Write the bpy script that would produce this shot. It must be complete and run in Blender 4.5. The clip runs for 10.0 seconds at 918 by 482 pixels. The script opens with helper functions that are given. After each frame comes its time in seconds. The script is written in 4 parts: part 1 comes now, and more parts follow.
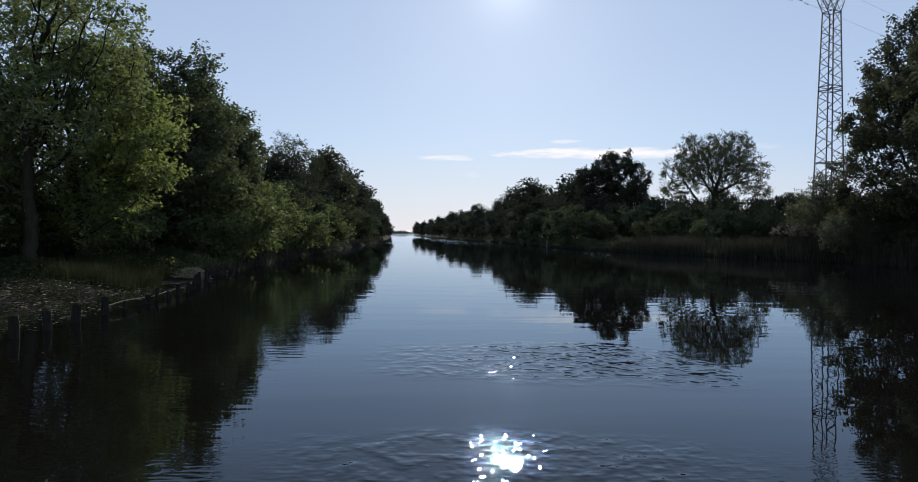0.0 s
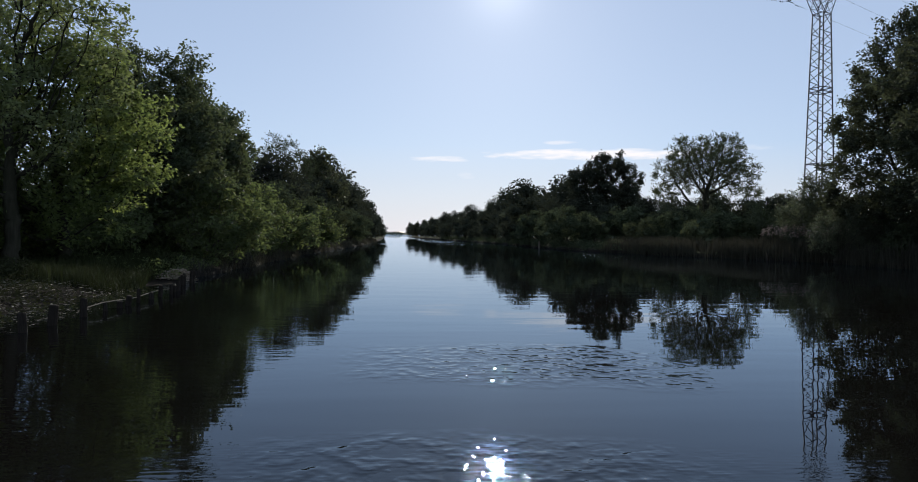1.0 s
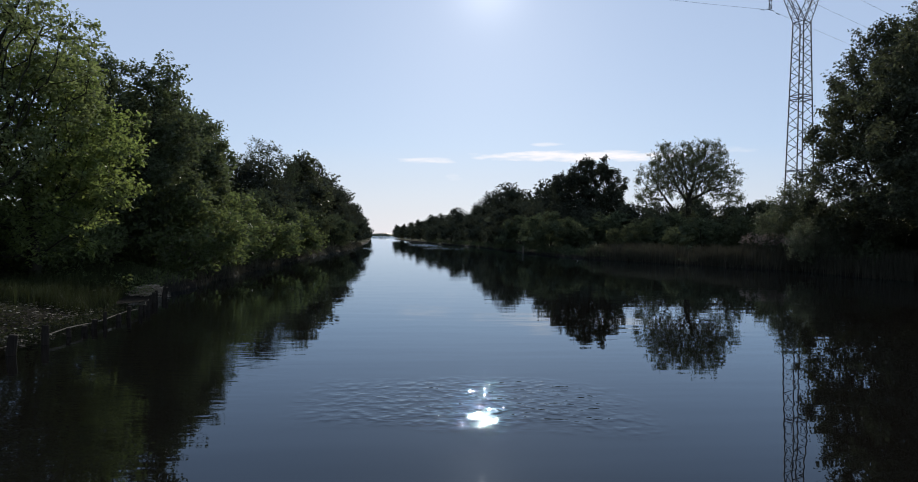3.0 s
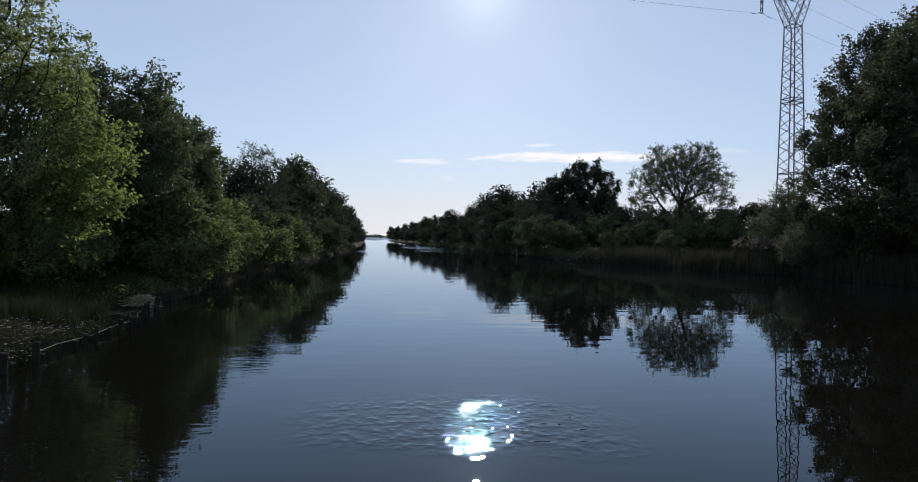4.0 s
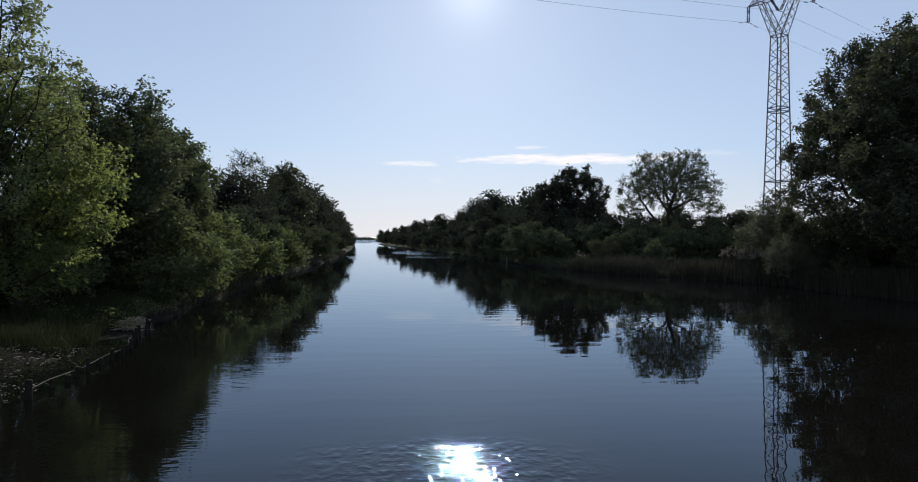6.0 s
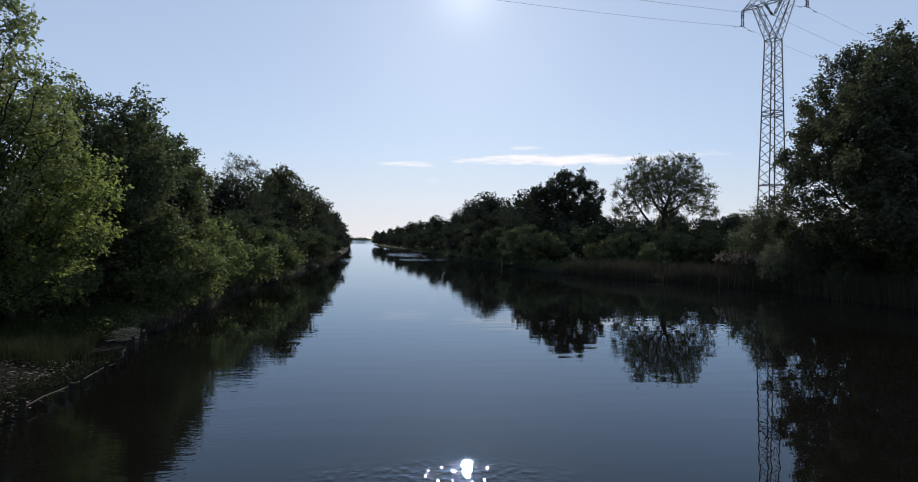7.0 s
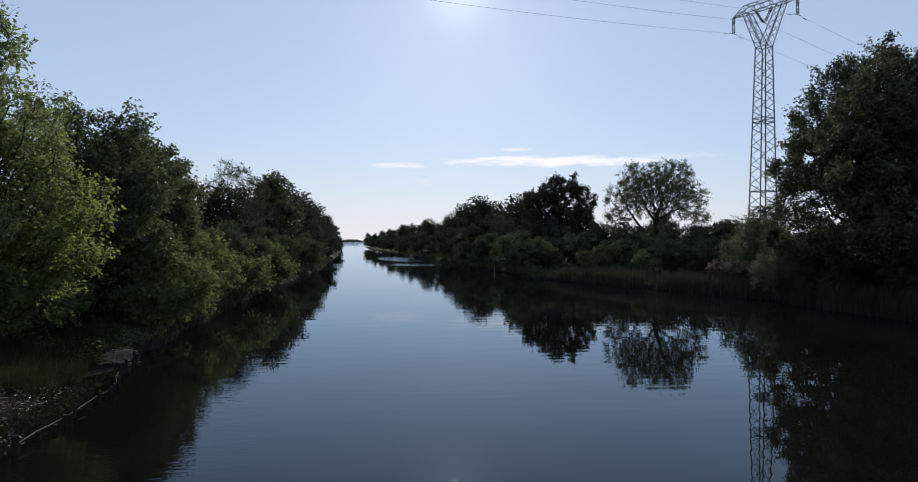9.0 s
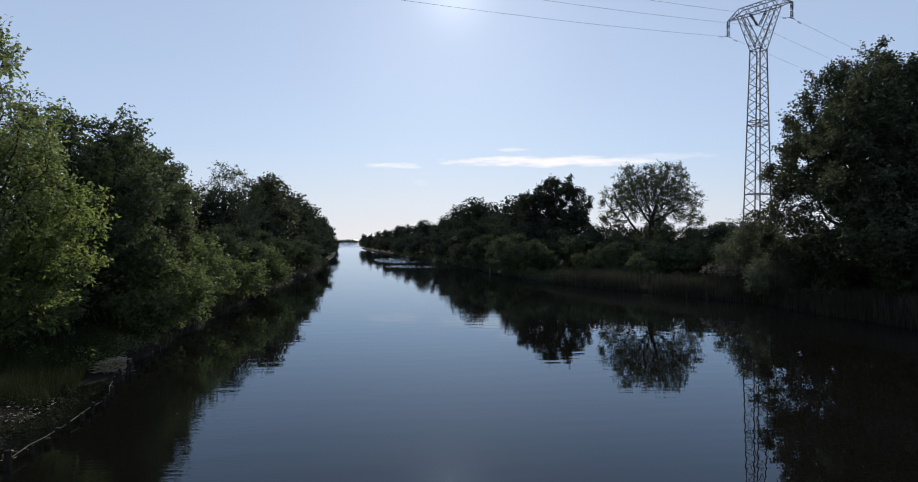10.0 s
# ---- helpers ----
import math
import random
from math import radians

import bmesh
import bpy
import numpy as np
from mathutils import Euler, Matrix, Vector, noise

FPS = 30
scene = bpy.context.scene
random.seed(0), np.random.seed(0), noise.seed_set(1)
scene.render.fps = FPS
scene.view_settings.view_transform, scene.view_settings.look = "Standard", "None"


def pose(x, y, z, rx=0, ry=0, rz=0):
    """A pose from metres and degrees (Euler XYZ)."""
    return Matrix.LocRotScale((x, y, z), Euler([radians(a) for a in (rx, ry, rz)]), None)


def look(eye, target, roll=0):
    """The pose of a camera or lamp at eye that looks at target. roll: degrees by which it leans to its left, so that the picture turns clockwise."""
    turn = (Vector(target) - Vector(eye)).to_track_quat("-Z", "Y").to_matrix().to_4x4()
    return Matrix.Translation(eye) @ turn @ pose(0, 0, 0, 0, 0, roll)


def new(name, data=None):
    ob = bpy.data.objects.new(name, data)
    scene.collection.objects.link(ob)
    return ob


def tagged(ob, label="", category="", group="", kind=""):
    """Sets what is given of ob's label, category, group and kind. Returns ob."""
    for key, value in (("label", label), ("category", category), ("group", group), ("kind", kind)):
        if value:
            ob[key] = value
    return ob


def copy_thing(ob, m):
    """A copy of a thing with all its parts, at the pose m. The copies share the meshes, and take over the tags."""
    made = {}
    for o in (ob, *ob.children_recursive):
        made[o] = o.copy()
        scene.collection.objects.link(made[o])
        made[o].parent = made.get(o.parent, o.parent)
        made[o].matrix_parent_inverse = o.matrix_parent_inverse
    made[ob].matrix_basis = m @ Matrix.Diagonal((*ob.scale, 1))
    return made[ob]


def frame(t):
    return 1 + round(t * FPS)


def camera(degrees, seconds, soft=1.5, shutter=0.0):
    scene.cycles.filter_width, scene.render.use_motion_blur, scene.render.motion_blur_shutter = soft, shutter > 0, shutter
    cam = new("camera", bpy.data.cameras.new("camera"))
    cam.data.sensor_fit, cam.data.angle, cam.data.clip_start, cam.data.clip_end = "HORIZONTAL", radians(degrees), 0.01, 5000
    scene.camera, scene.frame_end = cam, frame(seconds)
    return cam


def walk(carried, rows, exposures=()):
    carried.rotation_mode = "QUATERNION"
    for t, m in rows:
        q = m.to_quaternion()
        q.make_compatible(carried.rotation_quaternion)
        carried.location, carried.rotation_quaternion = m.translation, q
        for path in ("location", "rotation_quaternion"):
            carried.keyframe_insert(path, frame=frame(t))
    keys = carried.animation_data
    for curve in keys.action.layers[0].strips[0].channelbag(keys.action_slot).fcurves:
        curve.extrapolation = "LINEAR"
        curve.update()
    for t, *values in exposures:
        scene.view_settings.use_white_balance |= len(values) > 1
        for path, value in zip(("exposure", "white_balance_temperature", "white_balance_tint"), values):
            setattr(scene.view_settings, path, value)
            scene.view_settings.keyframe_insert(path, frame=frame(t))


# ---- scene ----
cam = camera(68.1, 10.0, soft=1.0)
PATH = [
    (0, (-0.369, 0.272, 1.73), (-0.211, 2.265, 1.709), 0.7),
    (0.5, (-0.262, 0.276, 1.716), (-0.095, 2.269, 1.695), 0.8),
    (1, (-0.125, 0.313, 1.738), (0.051, 2.305, 1.72), 0.7),
    (1.5, (-0.02, 0.325, 1.857), (0.165, 2.317, 1.84), 0.7),
    (2, (0.1, 0.293, 1.979), (0.293, 2.283, 1.964), 0.6),
    (2.5, (0.224, 0.272, 2.113), (0.427, 2.261, 2.099), 0.7),
    (4, (0.362, 0.175, 2.544), (0.592, 2.162, 2.534), 0.6),
    (4.5, (0.369, 0.133, 2.708), (0.606, 2.119, 2.7), 0.5),
    (5, (0.364, 0.089, 2.896), (0.608, 2.074, 2.889), 0.5),
    (5.5, (0.32, 0.037, 3.069), (0.572, 2.021, 3.064), 0.5),
    (7, (0.358, -0.099, 3.614), (0.63, 1.882, 3.612), 0.5),
    (7.5, (0.302, -0.096, 3.778), (0.581, 1.884, 3.777), 0.5),
    (8, (0.244, -0.078, 3.964), (0.529, 1.902, 3.965), 0.4),
    (8.5, (0.213, -0.04, 4.12), (0.503, 1.939, 4.121), 0.4),
    (9, (0.239, -0.026, 4.272), (0.535, 1.952, 4.274), 0.4),
    (9.5, (0.241, -0.042, 4.419), (0.541, 1.936, 4.421), 0.4),
    (10, (0.282, -0.062, 4.551), (0.59, 1.914, 4.554), 0.4),
]
walk(cam, [(t, look(eye, target, roll)) for t, eye, target, roll in PATH])

# ---- world, sun, exposure ----
SUN_AZ, SUN_EL = 8.3, 20.3          # degrees east of +y, degrees above the horizon
world = bpy.data.worlds.new("sky")
scene.world = world
world.use_nodes = True
wn, wl = world.node_tree.nodes, world.node_tree.links
wn.clear()


def sky_math(op, a, b=None, c=None):
    n = wn.new("ShaderNodeMath")
    n.operation = op
    for i, v in enumerate((a, b, c)):
        if v is None:
            continue
        if isinstance(v, (int, float)):
            n.inputs[i].default_value = v
        else:
            wl.new(v, n.inputs[i])
    return n.outputs[0]


sky = wn.new("ShaderNodeTexSky")
sky.sky_type = "NISHITA"
sky.sun_disc = False
sky.sun_elevation, sky.sun_rotation = radians(SUN_EL), radians(SUN_AZ)
sky.altitude, sky.air_density, sky.dust_density, sky.ozone_density = 0, 1.0, 0.12, 3.2
# thin streaks of cloud low over the canal's end
tc = wn.new("ShaderNodeTexCoord")
sep = wn.new("ShaderNodeSeparateXYZ")
wl.new(tc.outputs["Generated"], sep.inputs[0])
ax = sky_math("ARCTAN2", sep.outputs[0], sep.outputs[1])
ez = sky_math("ARCSINE", sep.outputs[2])
comb = wn.new("ShaderNodeCombineXYZ")
wl.new(sky_math("MULTIPLY", ax, 26.0), comb.inputs[0])
wl.new(sky_math("MULTIPLY", ez, 150.0), comb.inputs[1])
cn = wn.new("ShaderNodeTexNoise")
cn.inputs["Scale"].default_value, cn.inputs["Detail"].default_value = 1.0, 5.0
wl.new(comb.outputs[0], cn.inputs["Vector"])
wob = sky_math("SUBTRACT", cn.outputs["Fac"], 0.5)
cloud = None
for az, el, half, thick, power in ((16.6, 6.75, 9.6, 0.5, 0.95), (3.4, 6.35, 2.6, 0.28, 0.6), (13.4, 7.75, 1.5, 0.22, 0.45),
                                   (25.5, 7.0, 5.0, 0.3, 0.28), (5.6, 5.0, 0.8, 0.3, 0.2)):
    dx = sky_math("DIVIDE", sky_math("SUBTRACT", ax, radians(az)), radians(half))
    dz = sky_math("DIVIDE", sky_math("SUBTRACT", ez, radians(el)), radians(thick))
    r2 = sky_math("ADD", sky_math("MULTIPLY", dx, dx), sky_math("MULTIPLY", dz, dz))
    fall = sky_math("SUBTRACT", sky_math("SUBTRACT", 1.0, r2), sky_math("MULTIPLY", wob, -2.6))
    m = sky_math("MULTIPLY", sky_math("MINIMUM", sky_math("MAXIMUM", fall, 0.0), 1.0), power)
    cloud = m if cloud is None else sky_math("MAXIMUM", cloud, m)
mixc = wn.new("ShaderNodeMix")
mixc.data_type = "RGBA"
SUN_DIR = Vector((math.sin(radians(SUN_AZ)) * math.cos(radians(SUN_EL)), math.cos(radians(SUN_AZ)) * math.cos(radians(SUN_EL)), math.sin(radians(SUN_EL))))
toward = wn.new("ShaderNodeVectorMath")
toward.operation = "DOT_PRODUCT"
wl.new(tc.outputs["Generated"], toward.inputs[0])
toward.inputs[1].default_value = SUN_DIR
near_sun = sky_math("MAXIMUM", toward.outputs["Value"], 0.0)
aureole = sky_math("ADD", sky_math("MULTIPLY", sky_math("POWER", near_sun, 900.0), 2.3), sky_math("MULTIPLY", sky_math("POWER", near_sun, 90.0), 0.6))
haze = wn.new("ShaderNodeMix")       # pale summer haze spread over the whole sky
haze.data_type = "RGBA"
haze.inputs["Factor"].default_value = 0.55
soft = wn.new("ShaderNodeHueSaturation")
soft.inputs["Saturation"].default_value = 0.66
wl.new(sky.outputs[0], soft.inputs["Color"])
wl.new(soft.outputs[0], haze.inputs["A"])
haze.inputs["B"].default_value = (5.05, 6.55, 9.5, 1)
wl.new(cloud, mixc.inputs["Factor"])
low = wn.new("ShaderNodeMix")        # whiter towards the horizon
low.data_type = "RGBA"
wl.new(sky_math("MULTIPLY", sky_math("MAXIMUM", sky_math("SUBTRACT", 1.0, sky_math("DIVIDE", ez, 0.13)), 0.0), 0.72), low.inputs["Factor"])
wl.new(haze.outputs["Result"], low.inputs["A"])
low.inputs["B"].default_value = (8.0, 7.9, 8.5, 1)
wl.new(low.outputs["Result"], mixc.inputs["A"])
mixc.inputs["B"].default_value = (11.0, 10.6, 10.8, 1)
bg = wn.new("ShaderNodeBackground")
bg.inputs["Strength"].default_value = 0.094
lit = wn.new("ShaderNodeMix")        # bright haze round the sun
lit.data_type, lit.blend_type, lit.clamp_result = "RGBA", "ADD", False
lit.inputs["Factor"].default_value = 1.0
halo = wn.new("ShaderNodeCombineXYZ")
for k, v in enumerate((1.0, 0.96, 0.93)):
    wl.new(sky_math("MULTIPLY", aureole, v), halo.inputs[k])
wl.new(mixc.outputs["Result"], lit.inputs["A"])
wl.new(halo.outputs[0], lit.inputs["B"])
wl.new(lit.outputs["Result"], bg.inputs["Color"])
wo = wn.new("ShaderNodeOutputWorld")
wl.new(bg.outputs[0], wo.inputs[0])

sun = new("sun", bpy.data.lights.new("sun", "SUN"))
sun.data.energy, sun.data.angle, sun.data.color = 3.2, radians(0.53), (1.0, 0.93, 0.82)
sun.matrix_world = look(SUN_DIR * 100, (0, 0, 0))


# ---- materials ----
class Mat:
    """A small builder for node materials."""

    def __init__(self, name):
        self.m = bpy.data.materials.new(name)
        self.m.use_nodes = True
        self.n, self.l = self.m.node_tree.nodes, self.m.node_tree.links
        self.n.clear()
        self.out = self.n.new("ShaderNodeOutputMaterial")

    def put(self, kind, **inputs):
        node = self.n.new(kind)
        for k, v in inputs.items():
            k = k.replace("_", " ")
            if isinstance(v, bpy.types.NodeSocket):
                self.l.new(v, node.inputs[k])
            else:
                node.inputs[k].default_value = v
        return node

    def coords(self, scale=(1, 1, 1), which="Object"):
        t = self.n.new("ShaderNodeTexCoord")
        mp = self.n.new("ShaderNodeMapping")
        mp.inputs["Scale"].default_value = scale
        self.l.new(t.outputs[which], mp.inputs["Vector"])
        return mp.outputs[0]

    def noise(self, vec, scale, detail=4.0, rough=0.55):
        return self.put("ShaderNodeTexNoise", Vector=vec, Scale=scale, Detail=detail, Roughness=rough).outputs["Fac"]

    def ramp(self, fac, stops):
        r = self.n.new("ShaderNodeValToRGB")
        e = r.color_ramp.elements
        while len(e) < len(stops):
            e.new(0.5)
        for el, (p, c) in zip(e, stops):
            el.position, el.color = p, (*c, 1)
        self.l.new(fac, r.inputs[0])
        return r.outputs[0]

    def math(self, op, a, b):
        n = self.n.new("ShaderNodeMath")
        n.operation = op
        for i, v in enumerate((a, b)):
            if isinstance(v, bpy.types.NodeSocket):
                self.l.new(v, n.inputs[i])
            else:
                n.inputs[i].default_value = v
        return n.outputs[0]

    def mix(self, fac, a, b, blend="MIX"):
        n = self.n.new("ShaderNodeMix")
        n.data_type, n.blend_type = "RGBA", blend
        for key, v in (("Factor", fac), ("A", a), ("B", b)):
            if isinstance(v, bpy.types.NodeSocket):
                self.l.new(v, n.inputs[key])
            else:
                n.inputs[key].default_value = v if key == "Factor" else (*v, 1)
        return n.outputs["Result"]

    def bump(self, height, strength, distance):
        return self.put("ShaderNodeBump", Height=height, Strength=strength, Distance=distance).outputs[0]

    def done(self, shader):
        self.l.new(shader, self.out.inputs["Surface"])
        return self.m


def leaf_material(name, dark, light, trans, share=0.45, gloss=0.55, sheen=0.0):
    """Thin leaves: coat sheen, colour that differs from leaf to leaf, light passing through."""
    a = Mat(name)
    geo = a.n.new("ShaderNodeNewGeometry")
    info = a.n.new("ShaderNodeObjectInfo")
    big = a.noise(a.coords(), 0.55, 3)
    pick = a.math("ADD", a.math("MULTIPLY", geo.outputs["Random Per Island"], 0.6), a.math("MULTIPLY", big, 0.55))
    pick = a.math("ADD", pick, a.math("MULTIPLY", a.math("SUBTRACT", info.outputs["Random"], 0.5), 0.25))
    col = a.ramp(pick, [(0.2, tuple(c * 0.7 for c in dark)), (0.5, dark), (0.78, light), (1.0, tuple(min(1, c * 1.5) for c in light))])
    tr = a.mix(0.6, col, trans)
    p = a.put("ShaderNodeBsdfPrincipled", Base_Color=col, Roughness=gloss)
    p.inputs["Specular IOR Level"].default_value = sheen
    t = a.put("ShaderNodeBsdfTranslucent", Color=tr)
    mx = a.put("ShaderNodeMixShader", Fac=share)
    a.l.new(p.outputs[0], mx.inputs[1])
    a.l.new(t.outputs[0], mx.inputs[2])
    return a.done(mx.outputs[0])


LEAF_LIME = leaf_material("leaves_lime", (0.062, 0.08, 0.04), (0.135, 0.18, 0.07), (0.44, 0.55, 0.14), 0.51, 0.5, 0.12)
LEAF_ASH = leaf_material("leaves_ash", (0.068, 0.083, 0.05), (0.135, 0.162, 0.084), (0.35, 0.42, 0.13), 0.46, 0.5, 0.12)
LEAF_ALDER = leaf_material("leaves_alder", (0.042, 0.053, 0.036), (0.088, 0.108, 0.066), (0.18, 0.225, 0.08), 0.38, 0.5, 0.1)
LEAF_DARK = leaf_material("leaves_deep", (0.034, 0.038, 0.032), (0.064, 0.071, 0.05), (0.08, 0.092, 0.045), 0.26, 0.7)
# distance haze put into the colour: muted, nearly even tones for far trees
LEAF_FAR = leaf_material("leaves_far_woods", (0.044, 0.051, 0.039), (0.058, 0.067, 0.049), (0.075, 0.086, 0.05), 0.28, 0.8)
LEAF_OAK = leaf_material("leaves_oak", (0.05, 0.058, 0.038), (0.09, 0.105, 0.06), (0.14, 0.16, 0.065), 0.34, 0.7)
LEAF_WILLOW = leaf_material("leaves_willow", (0.042, 0.053, 0.035), (0.08, 0.096, 0.056), (0.11, 0.135, 0.06), 0.32, 0.7)
LEAF_SILVER = leaf_material("leaves_silver", (0.056, 0.068, 0.046), (0.115, 0.13, 0.085), (0.17, 0.195, 0.095), 0.38, 0.5, 0.15)
LEAF_SHRUB = leaf_material("leaves_shrub", (0.044, 0.055, 0.032), (0.098, 0.126, 0.06), (0.24, 0.30, 0.088), 0.42, 0.55, 0.05)
LEAF_POPLAR = leaf_material("leaves_poplar", (0.04, 0.046, 0.034), (0.076, 0.086, 0.056), (0.13, 0.15, 0.065), 0.34, 0.5, 0.06)
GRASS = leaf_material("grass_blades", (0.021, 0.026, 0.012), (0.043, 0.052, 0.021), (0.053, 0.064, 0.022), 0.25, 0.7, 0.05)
REED = leaf_material("reed_blades", (0.042, 0.041, 0.03), (0.072, 0.068, 0.05), (0.08, 0.074, 0.05), 0.25, 0.6)
# weed tone kept low to carry the shade of the crowns overhead
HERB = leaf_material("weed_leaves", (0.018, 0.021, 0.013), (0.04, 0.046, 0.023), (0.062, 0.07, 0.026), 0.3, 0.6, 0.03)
PLUME = leaf_material("reed_plumes", (0.16, 0.12, 0.10), (0.30, 0.24, 0.21), (0.3, 0.25, 0.2), 0.3, 0.8)


def bark_material(name, dark, light):
    a = Mat(name)
    f = a.noise(a.coords((1, 1, 0.18)), 9, 6)
    g = a.noise(a.coords(), 1.3, 3)
    col = a.mix(a.math("MULTIPLY", g, 0.5), a.ramp(f, [(0.3, dark), (0.75, light)]), (0.05, 0.06, 0.03))
    return a.done(a.put("ShaderNodeBsdfPrincipled", Base_Color=col, Roughness=0.95, Specular_IOR_Level=0.05, Normal=a.bump(f, 0.8, 0.03)).outputs[0])


BARK = bark_material("bark_grey", (0.04, 0.034, 0.028), (0.15, 0.13, 0.11))
BARK_DARK = bark_material("bark_dark", (0.016, 0.013, 0.011), (0.05, 0.042, 0.035))


def water_material():
    """Still water: a long faint swell, fine chop in loose patches, two rings of capillary ripples that spread over the canal, and a windy lake beyond it."""
    a = Mat("canal_water")
    c = a.coords()

    def waves(scale, detail=0.0, rough=0.4):
        return a.put("ShaderNodeTexNoise", Vector=a.coords(scale), Scale=1.0, Detail=detail, Roughness=rough).outputs["Fac"]

    def grey(fac, *stops):
        return a.ramp(fac, [(p, (v, v, v)) for p, v in stops])

    def blot(x, y, rx, ry, inner=0.3):
        u = a.math("DIVIDE", a.math("SUBTRACT", sp.outputs[0], x), rx)
        v = a.math("DIVIDE", a.math("SUBTRACT", sp.outputs[1], y), ry)
        return grey(a.math("ADD", a.math("MULTIPLY", u, u), a.math("MULTIPLY", v, v)), (inner, 1), (1.0, 0))

    sp = a.put("ShaderNodeSeparateXYZ", Vector=c)
    swell, chop = waves((0.32, 1.25, 1), 1.0), waves((1.5, 5.0, 1), 1.0)
    patch = grey(a.noise(a.coords((0.03, 0.07, 1)), 1.0, 3), (0.46, 0.16), (0.68, 1))
    away = a.math("POWER", a.math("ADD", a.math("POWER", a.math("MULTIPLY", sp.outputs[0], 0.9), 2.0), a.math("POWER", sp.outputs[1], 2.0)), 0.5)
    away = a.math("ADD", away, a.math("MULTIPLY", a.math("SUBTRACT", a.noise(c, 0.7, 2), 0.5), 0.8))
    away = a.math("DIVIDE", away, 20.0)
    outer = a.math("MULTIPLY", grey(away, (0.405, 0), (0.43, 1), (0.53, 0.8), (0.56, 0)), blot(1.45, 9.6, 2.5, 5.0, 0.15))
    outer = a.math("MULTIPLY", outer, grey(a.noise(c, 3.0, 2), (0.40, 0.3), (0.6, 1)))
    inner = grey(away, (0.16, 0.4), (0.22, 1), (0.295, 0.9), (0.315, 0))
    inner = a.math("MULTIPLY", inner, grey(a.noise(c, 3.4, 2), (0.40, 0.25), (0.62, 1)))
    lake = grey(a.math("DIVIDE", sp.outputs[1], 1000.0), (0.47, 0), (0.56, 1))
    h = a.math("ADD", a.math("MULTIPLY", swell, 0.0042), a.math("MULTIPLY", a.math("MULTIPLY", chop, patch), 0.0015))
    for height, wave, where in ((0.0175, waves((7.0, 5.5, 1)), outer), (0.013, waves((8.5, 7.0, 1)), a.math("MULTIPLY", inner, blot(0.5, 5.0, 2.0, 5.0))), (0.0022, waves((6.0, 21.0, 1)), inner),
                                (0.013, waves((2.2, 7.0, 1), 2.0), blot(11.5, 124, 6.0, 9.0)), (0.026, waves((2.2, 7.0, 1), 2.0), blot(11.5, 165, 6.5, 26.0)), (0.008, waves((2.2, 7.0, 1), 2.0), blot(-2.5, 120, 3.0, 12.0)),
                                (0.0032, waves((2.6, 8.0, 1), 1.0), blot(-4.6, 13, 3.6, 13.0)),
                                (0.07, waves((2.0, 4.0, 1), 1.0), lake)):
        h = a.math("ADD", h, a.math("MULTIPLY", a.math("MULTIPLY", wave, where), height))
    silt = a.ramp(a.noise(c, 0.05, 3), [(0.3, (0.006, 0.0052, 0.004)), (0.7, (0.009, 0.0075, 0.006))])
    bump = a.bump(h, 1.0, 1.0)
    body = a.put("ShaderNodeBsdfDiffuse", Color=silt)
    mirror = a.put("ShaderNodeBsdfGlossy", Color=(0.74, 0.87, 1.0, 1.0), Roughness=0.006, Normal=bump)
    mx = a.put("ShaderNodeMixShader", Fac=a.put("ShaderNodeFresnel", IOR=1.28, Normal=bump).outputs[0])
    a.l.new(body.outputs[0], mx.inputs[1])
    a.l.new(mirror.outputs[0], mx.inputs[2])
    return a.done(mx.outputs[0])


WATER = water_material()


def ground_material():
    a = Mat("meadow_ground")
    c = a.coords()
    f, g, k = a.noise(c, 0.35, 5), a.noise(c, 14, 6), a.noise(c, 0.02, 3)
    grass = a.ramp(g, [(0.25, (0.015, 0.022, 0.008)), (0.75, (0.042, 0.055, 0.017))])
    soil = a.ramp(g, [(0.3, (0.018, 0.014, 0.010)), (0.8, (0.055, 0.044, 0.03))])
    col = a.mix(a.ramp(f, [(0.5, (0, 0, 0)), (0.68, (1, 1, 1))]), grass, soil)
    col = a.mix(a.math("MULTIPLY", k, 0.35), col, (0.10, 0.10, 0.035))
    level = a.math("ADD", a.put("ShaderNodeSeparateXYZ", Vector=c).outputs[2], a.math("MULTIPLY", f, 0.25))
    mud = a.ramp(g, [(0.3, (0.007, 0.006, 0.005)), (0.8, (0.02, 0.017, 0.013))])
    col = a.mix(a.ramp(level, [(0.36, (1, 1, 1)), (0.56, (0, 0, 0))]), col, mud)
    return a.done(a.put("ShaderNodeBsdfPrincipled", Base_Color=col, Roughness=1.0, Specular_IOR_Level=0.05, Normal=a.bump(g, 0.7, 0.05)).outputs[0])


GROUND = ground_material()


def wood_material(name, dark, light):
    a = Mat(name)
    f = a.noise(a.coords((8, 8, 0.8)), 6, 6)
    g = a.noise(a.coords(), 3, 3)
    col = a.mix(a.math("MULTIPLY", g, 0.45), a.ramp(f, [(0.3, dark), (0.75, light)]), tuple(c * 0.6 for c in dark))
    return a.done(a.put("ShaderNodeBsdfPrincipled", Base_Color=col, Roughness=0.8, Specular_IOR_Level=0.08, Normal=a.bump(f, 0.6, 0.01)).outputs[0])


